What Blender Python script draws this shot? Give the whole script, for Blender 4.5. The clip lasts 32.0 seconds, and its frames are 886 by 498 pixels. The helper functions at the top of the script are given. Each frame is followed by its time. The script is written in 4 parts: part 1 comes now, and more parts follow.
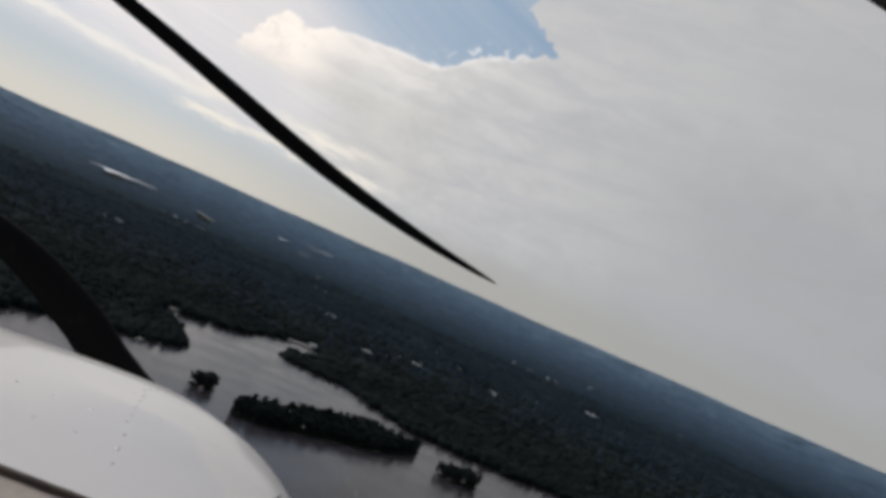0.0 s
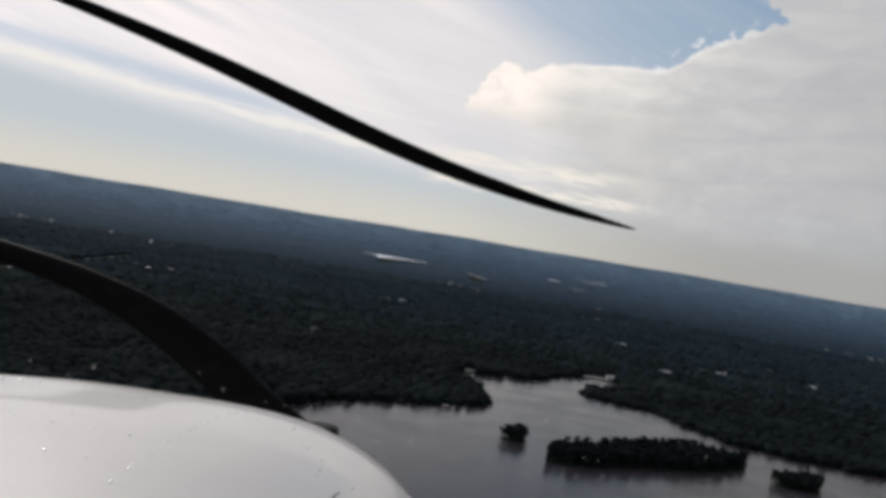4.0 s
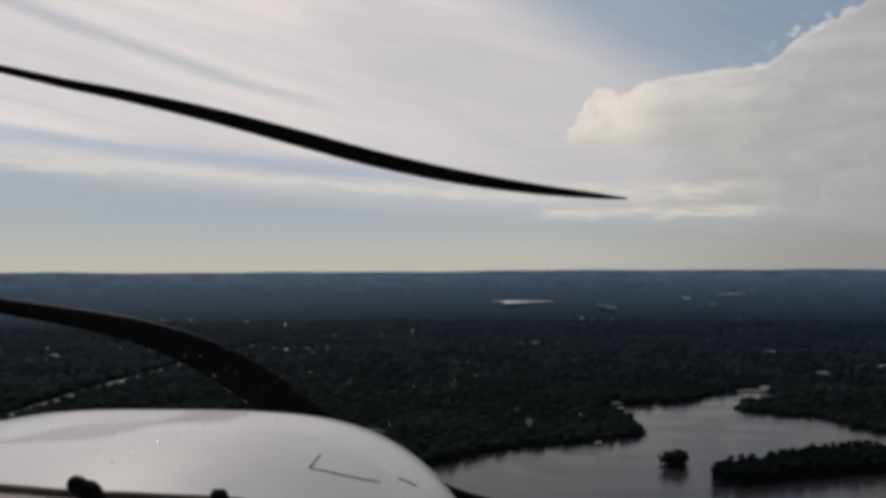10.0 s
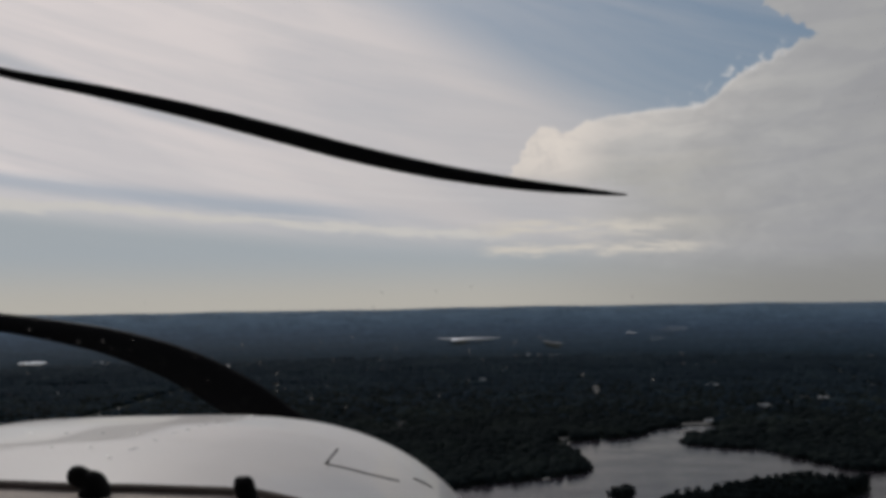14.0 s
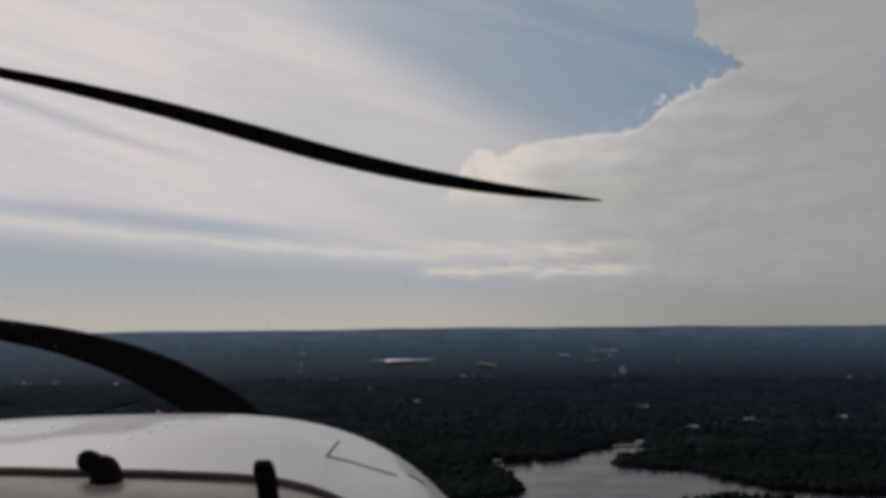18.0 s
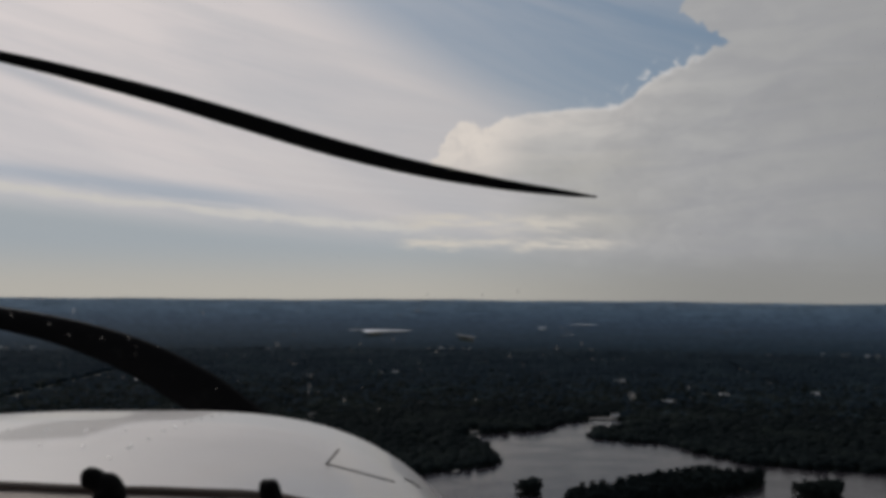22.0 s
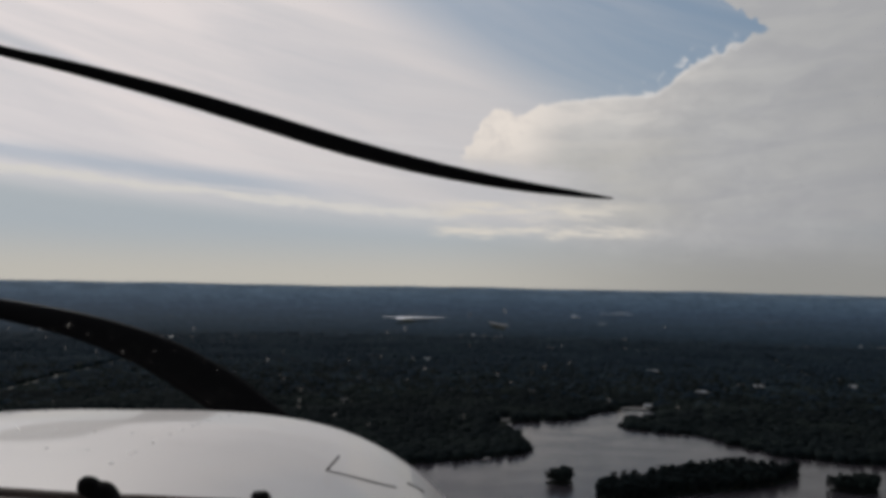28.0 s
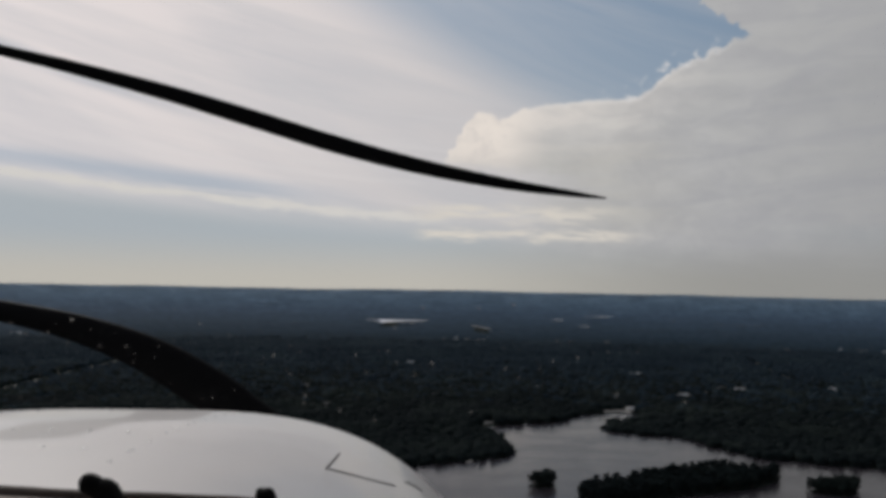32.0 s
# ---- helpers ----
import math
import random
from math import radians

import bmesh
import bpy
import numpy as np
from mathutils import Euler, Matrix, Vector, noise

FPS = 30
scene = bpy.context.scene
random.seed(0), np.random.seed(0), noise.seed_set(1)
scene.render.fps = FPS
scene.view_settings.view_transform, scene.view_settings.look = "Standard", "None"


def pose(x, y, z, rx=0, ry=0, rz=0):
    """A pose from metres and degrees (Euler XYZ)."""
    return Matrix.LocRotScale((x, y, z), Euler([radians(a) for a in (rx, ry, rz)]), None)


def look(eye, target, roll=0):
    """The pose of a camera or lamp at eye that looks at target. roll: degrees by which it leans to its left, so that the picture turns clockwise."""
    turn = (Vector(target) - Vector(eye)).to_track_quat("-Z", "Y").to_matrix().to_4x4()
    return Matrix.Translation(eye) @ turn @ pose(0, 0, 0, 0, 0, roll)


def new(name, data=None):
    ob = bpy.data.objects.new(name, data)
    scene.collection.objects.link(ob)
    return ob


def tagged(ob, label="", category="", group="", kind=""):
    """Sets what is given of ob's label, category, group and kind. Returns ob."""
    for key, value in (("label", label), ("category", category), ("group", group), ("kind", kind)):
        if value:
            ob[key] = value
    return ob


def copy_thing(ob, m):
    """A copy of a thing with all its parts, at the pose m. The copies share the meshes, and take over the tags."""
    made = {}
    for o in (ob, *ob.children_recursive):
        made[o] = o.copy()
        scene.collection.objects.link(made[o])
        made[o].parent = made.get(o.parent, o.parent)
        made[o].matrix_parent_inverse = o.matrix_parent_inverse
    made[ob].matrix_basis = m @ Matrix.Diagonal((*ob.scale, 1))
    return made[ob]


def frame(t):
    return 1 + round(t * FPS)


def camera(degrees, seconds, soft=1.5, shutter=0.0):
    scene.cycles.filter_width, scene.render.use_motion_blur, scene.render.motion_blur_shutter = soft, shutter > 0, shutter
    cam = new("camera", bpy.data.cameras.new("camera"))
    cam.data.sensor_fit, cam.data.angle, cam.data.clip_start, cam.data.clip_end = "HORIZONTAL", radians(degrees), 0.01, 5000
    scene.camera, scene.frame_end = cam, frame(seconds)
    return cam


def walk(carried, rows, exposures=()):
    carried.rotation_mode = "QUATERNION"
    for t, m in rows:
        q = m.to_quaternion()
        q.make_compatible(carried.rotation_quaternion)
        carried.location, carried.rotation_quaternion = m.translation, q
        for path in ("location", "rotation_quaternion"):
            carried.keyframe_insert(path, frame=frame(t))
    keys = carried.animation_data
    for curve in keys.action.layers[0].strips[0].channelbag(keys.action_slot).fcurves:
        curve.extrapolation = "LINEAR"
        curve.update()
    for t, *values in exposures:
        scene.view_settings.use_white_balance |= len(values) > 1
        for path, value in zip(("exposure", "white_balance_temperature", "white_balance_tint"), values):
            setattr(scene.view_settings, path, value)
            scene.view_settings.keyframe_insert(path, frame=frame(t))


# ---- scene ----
HFOV = 51.8
cam = camera(HFOV, 32.0, soft=4.4)

EYE = Vector((0.0, 95.0, 150.0))     # the pilot's eye, 150 m over the lake
# seconds; heading, pitch and bank in degrees (heading to the right, bank to the right); how far the eye
# has shifted in the cabin to the right, up and ahead
TURNS = [
    (0, 16.35, 1.68, 23.68, -0.477, 0.201, -0.102), (0.5, 14.22, 2.33, 21.12, -0.417, 0.180, -0.107), (1, 12.61, 2.20, 17.91, -0.365, 0.141, -0.053), (1.5, 10.08, 1.22, 15.92, -0.301, 0.145, -0.040),
    (2, 6.89, 0.84, 17.57, -0.243, 0.174, -0.056), (2.5, 3.93, -1.05, 15.70, -0.181, 0.193, -0.035), (3, 1.60, -1.15, 11.65, -0.126, 0.162, 0.037), (3.5, 0.40, -1.02, 9.81, -0.086, 0.152, 0.042),
    (5.5, -2.81, -0.50, 9.84, -0.018, 0.146, 0.029), (6, -4.65, -0.15, 9.15, 0.031, 0.144, 0.001), (6.5, -5.61, -0.26, 7.73, 0.065, 0.148, -0.015), (7, -5.55, 0.28, 5.27, 0.081, 0.119, -0.022),
    (7.5, -5.45, 0.09, 7.09, 0.065, 0.130, -0.010), (8, -6.89, 0.82, 7.93, 0.093, 0.120, -0.023), (8.5, -8.93, 0.73, 7.88, 0.144, 0.132, -0.038), (9, -10.05, 1.51, 3.81, 0.205, 0.092, -0.060),
    (9.5, -8.82, 0.67, 1.04, 0.202, 0.092, -0.052), (10, -8.02, 1.29, -0.28, 0.214, 0.068, -0.093), (10.5, -7.84, 1.31, 2.49, 0.165, 0.085, -0.062), (11, -7.65, 1.64, 0.28, 0.198, 0.062, -0.091),
    (11.5, -6.84, 0.99, 0.81, 0.156, 0.077, -0.054), (12, -6.40, 2.34, 0.57, 0.143, 0.032, -0.045), (12.5, -5.28, 4.04, 0.31, 0.094, -0.024, -0.002), (13, -5.05, 3.99, -1.18, 0.100, -0.030, -0.009),
    (13.5, -4.84, 4.21, -0.70, 0.093, -0.033, -0.010), (14, -4.60, 3.61, -0.95, 0.090, -0.019, -0.008), (14.5, -4.38, 3.68, -1.99, 0.089, -0.029, -0.006), (16.5, -2.49, 3.60, -2.84, 0.051, -0.034, -0.011),
    (17, -1.83, 3.21, -2.73, 0.040, -0.023, -0.016), (17.5, -1.18, 4.27, -1.96, 0.017, -0.048, -0.009), (18, -0.54, 4.88, -0.57, -0.005, -0.058, -0.006), (18.5, -0.42, 5.26, 1.08, -0.024, -0.063, 0.021),
    (19, -0.73, 4.71, -0.85, 0.001, -0.054, -0.009), (19.5, -0.82, 4.64, -1.62, 0.007, -0.056, -0.011), (20, -0.78, 4.41, -3.50, 0.015, -0.060, -0.014), (20.5, -0.32, 4.25, -2.13, 0.002, -0.048, -0.015),
    (21, 0.43, 4.15, 1.73, -0.050, -0.031, 0.035), (21.5, 0.66, 3.98, 0.01, -0.036, -0.036, 0.014), (22, 0.66, 3.11, 0.45, -0.035, -0.007, 0.003), (22.5, 0.27, 3.06, -0.68, -0.017, -0.010, -0.008),
    (23, 0.00, 4.00, 0.60, -0.027, -0.031, 0.016), (23.5, -0.29, 3.57, 1.27, -0.026, -0.015, 0.019), (24, 0.06, 2.71, 3.06, -0.039, 0.019, 0.010), (24.5, 0.08, 2.25, 2.01, -0.030, 0.026, 0.003),
    (25, -0.19, 3.09, 2.64, -0.034, 0.006, 0.015), (25.5, -0.42, 2.85, 1.34, -0.016, 0.007, -0.001), (27.5, -1.47, 2.43, 1.82, 0.004, 0.023, 0.001), (28, -1.41, 2.30, 1.07, 0.008, 0.023, -0.002),
    (28.5, -1.75, 2.50, 0.95, 0.020, 0.019, -0.014), (29, -1.80, 2.32, 1.13, 0.017, 0.024, -0.006), (29.5, -2.13, 2.06, -2.60, 0.057, 0.011, -0.033), (30, -1.77, 2.18, -0.41, 0.034, 0.021, -0.030),
    (30.5, -1.01, 2.58, -0.98, 0.015, 0.003, -0.016), (31, -0.31, 2.72, 1.62, -0.020, 0.012, 0.001), (31.5, -0.36, 3.00, 1.38, -0.018, 0.003, 0.003), (32, -0.35, 2.52, 1.08, -0.016, 0.014, 0.003),
]
LEVEL = (-1.0, 3.0, 0.7)            # how the aircraft itself sits in the air


def axes(heading, pitch, bank):
    """Right, up and ahead of a level-built view with that heading, pitch and bank."""
    h, p, b = radians(heading), radians(pitch), radians(bank)
    ahead = Vector((math.sin(h) * math.cos(p), math.cos(h) * math.cos(p), math.sin(p)))
    side = Vector((math.cos(h), -math.sin(h), 0))
    top = side.cross(ahead)
    return (side * math.cos(b) + top * math.sin(b), top * math.cos(b) - side * math.sin(b), ahead)


def from_axes(r, u, a, at):
    m = Matrix((( r[0], u[0], -a[0], at[0]), (r[1], u[1], -a[1], at[1]), (r[2], u[2], -a[2], at[2]), (0, 0, 0, 1)))
    return m


R0, U0, A0 = axes(*LEVEL)
WALK = []
for t, heading, pitch, bank, right, up, on in TURNS:
    WALK.append((t, from_axes(*axes(heading, pitch, bank), EYE + R0 * right + U0 * up + A0 * on)))
walk(cam, WALK, exposures=[(0, 0.46), (3, 0.48), (6, 0.37), (9, 0.04), (12, 0.0), (14, -0.16), (17, -0.12), (19, -0.13), (21, -0.10), (22, -0.16), (23, -0.02), (25, 0.0), (28, 0.03), (32, 0.03)])

# ---------------------------------------------------------------- world, sun
SUN_AZ, SUN_EL = -28.0, 34.0
world = bpy.data.worlds.new("sky")
scene.world = world
world.use_nodes = True


class Net:
    """Short forms for building a node tree."""

    def __init__(self, tree):
        self.tree = tree
        tree.nodes.clear()

    def node(self, kind, **sets):
        n = self.tree.nodes.new(kind)
        for k, v in sets.items():
            if k == "op":
                n.operation = v
            elif k == "blend":
                n.blend_type = v
            elif k == "data":
                n.data_type = v
        return n

    def put(self, socket, v):
        if isinstance(v, bpy.types.NodeSocket):
            self.tree.links.new(v, socket)
        elif isinstance(v, (tuple, list)) and socket.type == "RGBA":
            socket.default_value = (*v, 1) if len(v) == 3 else v
        else:
            socket.default_value = v

    def m(self, op, a, b=0.0, c=0.0, clamp=False):
        n = self.node("ShaderNodeMath", op=op)
        n.use_clamp = clamp
        for s, v in zip(n.inputs, (a, b, c)):
            self.put(s, v)
        return n.outputs[0]

    def step(self, v, lo, hi, to0=0.0, to1=1.0):
        n = self.node("ShaderNodeMapRange")
        n.interpolation_type = "SMOOTHSTEP"
        for s, x in zip(n.inputs, (v, lo, hi, to0, to1)):
            self.put(s, x)
        return n.outputs[0]

    def mix(self, f, a, b, blend="MIX"):
        n = self.node("ShaderNodeMix", data="RGBA", blend=blend)
        self.put(n.inputs["Factor"], f)
        self.put(n.inputs[6], a)
        self.put(n.inputs[7], b)
        return n.outputs[2]

    def noise(self, vec, scale, detail=3.0, rough=0.5, distort=0.0):
        n = self.node("ShaderNodeTexNoise")
        if vec is not None:
            self.put(n.inputs["Vector"], vec)
        n.inputs["Scale"].default_value = scale
        n.inputs["Detail"].default_value = detail
        n.inputs["Roughness"].default_value = rough
        n.inputs["Distortion"].default_value = distort
        return n.outputs["Fac"]

    def xyz(self, x, y, z=0.0):
        n = self.node("ShaderNodeCombineXYZ")
        for s, v in zip(n.inputs, (x, y, z)):
            self.put(s, v)
        return n.outputs[0]

    def curve(self, v, points):
        n = self.node("ShaderNodeFloatCurve")
        c = n.mapping.curves[0]
        for p in points[1:-1]:
            c.points.new(*p)
        c.points[0].location, c.points[len(points) - 1].location = points[0], points[-1]
        for p in c.points:
            p.handle_type = "VECTOR"
        n.mapping.update()
        self.put(n.inputs["Value"], v)
        return n.outputs[0]


def build_sky():
    w = Net(world.node_tree)
    geo = w.node("ShaderNodeTexCoord")
    sep = w.node("ShaderNodeSeparateXYZ")
    w.put(sep.inputs[0], geo.outputs["Generated"])
    X, Y, Z = sep.outputs
    deg = 57.29578
    az0 = w.m("MULTIPLY", w.m("ARCTAN2", X, Y), deg)
    el0 = w.m("MULTIPLY", w.m("ARCSINE", Z), deg)
    flat = w.xyz(az0, el0)
    # ragged edges: shift the angles by noise, little along the smooth top of the bank, much at its torn end
    slow1 = w.m("SUBTRACT", w.noise(flat, 0.45, 3, 0.5), 0.5)
    slow2 = w.m("SUBTRACT", w.noise(w.xyz(w.m("ADD", az0, 71.0), el0), 0.45, 3, 0.5), 0.5)
    fine1 = w.m("SUBTRACT", w.noise(w.xyz(az0, el0, 3.0), 1.7, 8, 0.62), 0.5)
    fine2 = w.m("SUBTRACT", w.noise(w.xyz(w.m("ADD", az0, 40.0), el0), 1.7, 8, 0.62), 0.5)
    frill = w.m("MAXIMUM", w.step(az0, 2.6, 4.6, 1.3, 0.45), w.step(az0, 11.6, 13.6, 0.45, 1.25))
    az = w.m("ADD", az0, w.m("MULTIPLY_ADD", slow1, 0.5, w.m("MULTIPLY", fine1, frill)))
    el = w.m("ADD", el0, w.m("MULTIPLY_ADD", slow2, 0.5, w.m("MULTIPLY", fine2, frill)))
    # long streaks that sink to the right
    along = w.m("MULTIPLY_ADD", el0, -0.33, w.m("MULTIPLY", az0, 0.94))
    across = w.m("MULTIPLY_ADD", el0, 0.94, w.m("MULTIPLY", az0, 0.30))
    streak = w.noise(w.xyz(w.m("MULTIPLY", along, 0.030), w.m("MULTIPLY", across, 0.20)), 1.0, 6, 0.55, 0.9)
    flow = w.noise(w.xyz(w.m("MULTIPLY", az0, 0.035), w.m("MULTIPLY_ADD", az0, 0.035, w.m("MULTIPLY", el0, 0.42)), 4.0), 1.0, 5, 0.6, 0.5)
    ragged = w.noise(w.xyz(w.m("MULTIPLY", az0, 0.15), w.m("MULTIPLY_ADD", az0, 0.04, w.m("MULTIPLY", el0, 1.5)), 2.0), 1.0, 7, 0.62, 0.6)
    puffs = w.noise(w.xyz(w.m("MULTIPLY", az0, 0.20), w.m("MULTIPLY", el0, 0.34), 6.0), 1.0, 7, 0.6, 0.3)
    soft = w.noise(w.xyz(w.m("MULTIPLY", az0, 0.05), w.m("MULTIPLY", el0, 0.11), 9.0), 1.0, 5, 0.55, 0.6)

    sky = w.node("ShaderNodeTexSky")
    sky.sky_type = "NISHITA"
    sky.sun_disc = False
    sky.sun_elevation, sky.sun_rotation = radians(SUN_EL), radians(SUN_AZ)
    sky.air_density, sky.dust_density = 1.0, 2.0
    clear = w.mix(1.0, sky.outputs[0], (0.055, 0.055, 0.055), "MULTIPLY")
    clear = w.mix(0.5, clear, (0.150, 0.262, 0.394))

    # thin high veil, brighter towards the sun
    near_sun = w.step(w.m("ADD", w.m("MULTIPLY", az0, -1.0), w.m("MULTIPLY", el0, 0.6)), -22.0, 42.0)
    veil_colour = w.mix(near_sun, (0.475, 0.467, 0.472), (0.79, 0.72, 0.71))
    veil_colour = w.mix(w.step(streak, 0.36, 0.70, 0.0, 0.34), veil_colour, (0.38, 0.415, 0.47))
    grey_runs = w.noise(w.xyz(w.m("MULTIPLY", az0, 0.035), w.m("MULTIPLY_ADD", az0, 0.21, el0), 15.0), 0.95, 6, 0.58, 0.35)
    veil_colour = w.mix(w.m("MULTIPLY", w.step(grey_runs, 0.44, 0.70, 0.0, 0.24), w.step(az0, -12.0, 2.0, 1.0, 0.35)), veil_colour, (0.43, 0.455, 0.495))
    # gaps in the veil: the wedge of blue at the top and the band low on the left
    wedge = w.step(w.m("SUBTRACT", el0, w.m("MULTIPLY_ADD", az0, -0.523, 14.3)), -2.6, 3.2)
    wedge = w.m("MULTIPLY", wedge, w.step(streak, 0.30, 0.75, 1.0, 0.55))
    mid = w.m("MULTIPLY_ADD", w.m("MAXIMUM", az0, -45.0), -0.083, 4.92)
    threads = w.noise(w.xyz(w.m("MULTIPLY", az0, 0.09), w.m("MULTIPLY_ADD", az0, 0.17, w.m("MULTIPLY", el0, 1.9)), 8.0), 1.0, 6, 0.62, 0.6)
    off = w.m("ABSOLUTE", w.m("SUBTRACT", w.m("MULTIPLY_ADD", w.m("SUBTRACT", flow, 0.5), 0.8, el0), mid))
    band = w.m("MULTIPLY", w.step(off, 0.1, 0.95, 1.0, 0.0), w.step(az0, -15.0, -3.0, 1.0, 0.0))
    band = w.m("MULTIPLY", band, w.step(threads, 0.48, 0.74, 1.0, 0.45))
    dim_mid = w.m("MULTIPLY_ADD", az0, -0.275, 5.9)
    dim_off = w.m("ABSOLUTE", w.m("SUBTRACT", w.m("MULTIPLY_ADD", w.m("SUBTRACT", flow, 0.5), 0.9, el0), dim_mid))
    dim = w.m("MULTIPLY", w.step(dim_off, 0.0, 0.75, 0.62, 0.0), w.step(az0, -22.0, -10.0, 1.0, 0.0))
    dim = w.m("MULTIPLY", dim, w.step(az0, -50.0, -30.0))
    veil_colour = w.mix(dim, veil_colour, (0.40, 0.43, 0.48))
    veil_colour = w.mix(w.m("MULTIPLY", w.step(threads, 0.45, 0.70, 0.0, 0.30), w.step(el0, 5.0, 14.0, 1.0, 0.2)), veil_colour, (0.72, 0.69, 0.68))
    colour = w.mix(wedge, veil_colour, clear)
    colour = w.mix(w.m("MULTIPLY", band, 0.62), colour, (0.325, 0.398, 0.488))
    # smooth haze low down, warm at the horizon
    haze = w.mix(w.step(el0, 0.2, 3.6), (0.495, 0.472, 0.424), (0.388, 0.428, 0.460))
    dull = w.mix(w.step(el0, 0.2, 4.5), (0.305, 0.300, 0.284), (0.296, 0.299, 0.302))
    haze = w.mix(w.step(az0, -4.0, 20.0), haze, dull)
    limit = w.m("MAXIMUM", w.m("SUBTRACT", mid, 0.9), 3.6)
    sunk = w.m("SUBTRACT", w.m("MULTIPLY_ADD", w.m("SUBTRACT", flow, 0.5), 1.2, el0), limit)
    colour = w.mix(w.step(sunk, -1.6, 1.1, 0.95, 0.0), colour, haze)
    # pale streak under the band
    mid2 = w.m("MINIMUM", w.m("MULTIPLY_ADD", az0, -0.078, 4.18), 6.15)
    fray = w.noise(w.xyz(w.m("MULTIPLY", az0, 0.34), w.m("MULTIPLY_ADD", az0, 0.09, w.m("MULTIPLY", el0, 1.6)), 2.0), 1.0, 8, 0.66, 0.5)
    off2 = w.m("SUBTRACT", w.m("MULTIPLY_ADD", w.m("SUBTRACT", fray, 0.5), 1.7, el0), mid2)
    pale = w.m("MULTIPLY", w.m("MULTIPLY", w.step(off2, 0.12, 0.38, 0.95, 0.0), w.step(off2, -0.45, 0.0)), w.step(az0, -4.0, 2.0, 1.0, 0.0))
    pale = w.m("MULTIPLY", pale, w.step(threads, 0.30, 0.50, 0.65, 1.0))
    colour = w.mix(pale, colour, (0.645, 0.62, 0.59))

    # the big cloud bank: everything under its upper edge, and right of its overhang
    k = w.m("DIVIDE", w.m("ADD", az, 2.0), 24.0)
    edge = w.m("MULTIPLY", w.curve(k, [(0, 0.0), (0.050, 0.30), (0.066, 0.40), (0.080, 0.42), (0.098, 0.468), (0.132, 0.535), (0.165, 0.556), (0.185, 0.556), (0.215, 0.533), (0.275, 0.570), (0.38, 0.585), (0.515, 0.592), (0.575, 0.603),
                                       (0.604, 0.624), (0.630, 0.655), (0.655, 0.678), (0.711, 0.702), (0.767, 0.732), (0.835, 0.765), (0.850, 0.775), (0.86, 1.0), (1.0, 1.0)]), 20.0)
    edge = w.m("ADD", edge, w.m("MULTIPLY", w.step(az, 18.35, 18.5), 60.0))
    under = w.step(w.m("SUBTRACT", edge, el), -0.08, 0.20)
    over = w.m("MULTIPLY", w.step(az, 15.35, 15.6), w.step(w.m("SUBTRACT", el, w.m("MULTIPLY_ADD", w.m("SUBTRACT", az, 15.6), -0.66, 17.1)), -0.05, 0.15))
    tip = w.step(az, -0.75, 0.1)
    bank = w.m("MULTIPLY", w.m("MAXIMUM", under, over), tip)
    fade = w.m("MULTIPLY", w.step(w.m("MULTIPLY_ADD", w.m("SUBTRACT", flow, 0.5), 3.0, el0), 0.6, 4.6), w.step(az0, 2.0, 11.0))
    fade = w.m("MAXIMUM", fade, w.step(w.m("MULTIPLY_ADD", fine2, 1.1, w.m("MULTIPLY_ADD", w.m("SUBTRACT", ragged, 0.5), 1.2, w.m("MULTIPLY_ADD", az0, 0.10, el0))), 7.3, 8.4))
    bank = w.m("MULTIPLY", bank, fade)
    depth = w.m("SUBTRACT", edge, el)
    lit = w.m("MULTIPLY", w.step(depth, 0.0, 0.45, 1.0, 0.0), w.m("MULTIPLY", w.step(depth, -0.7, -0.25), w.step(az0, 15.5, 18.2, 0.65, 0.0)))
    curl = w.noise(w.xyz(w.m("MULTIPLY", az0, 0.85), w.m("MULTIPLY", el0, 1.2), 3.0), 1.0, 7, 0.66, 0.6)
    layers = w.noise(w.xyz(w.m("MULTIPLY", az0, 0.16), w.m("MULTIPLY_ADD", az0, -0.05, w.m("MULTIPLY", el0, 0.75)), 21.0), 1.0, 7, 0.6, 0.7)
    rim = w.m("MULTIPLY", w.step(depth, 0.0, 4.2, 1.0, 0.0), w.m("MULTIPLY", w.m("MULTIPLY", w.step(depth, -0.7, -0.25), w.step(az0, 7.0, 18.0, 1.0, 0.0)), w.step(layers, 0.36, 0.60, 1.0, 0.45)))
    soft = w.m("MULTIPLY_ADD", w.m("SUBTRACT", puffs, 0.5), 0.6, soft)
    bank_colour = w.mix(w.step(soft, 0.30, 0.70), (0.553, 0.544, 0.530), (0.396, 0.393, 0.402))
    bank_colour = w.mix(w.step(layers, 0.44, 0.68, 0.0, 0.42), bank_colour, (0.383, 0.380, 0.390))
    billow = w.noise(w.xyz(w.m("MULTIPLY", az0, 0.42), w.m("MULTIPLY", el0, 0.62), 33.0), 1.0, 8, 0.64, 0.5)
    bank_colour = w.mix(w.step(billow, 0.42, 0.62, 0.0, 0.30), bank_colour, (0.565, 0.555, 0.545))
    bank_colour = w.mix(w.step(curl, 0.50, 0.72, 0.0, 0.16), bank_colour, (0.36, 0.365, 0.375))
    bank_colour = w.mix(w.step(az0, 6.0, 36.0, 0.0, 0.84), bank_colour, (0.285, 0.287, 0.298))
    bank_colour = w.mix(w.step(w.m("MULTIPLY_ADD", slow2, 5.0, el0), 10.5, 17.0, 0.0, 0.5), bank_colour, (0.465, 0.460, 0.458))
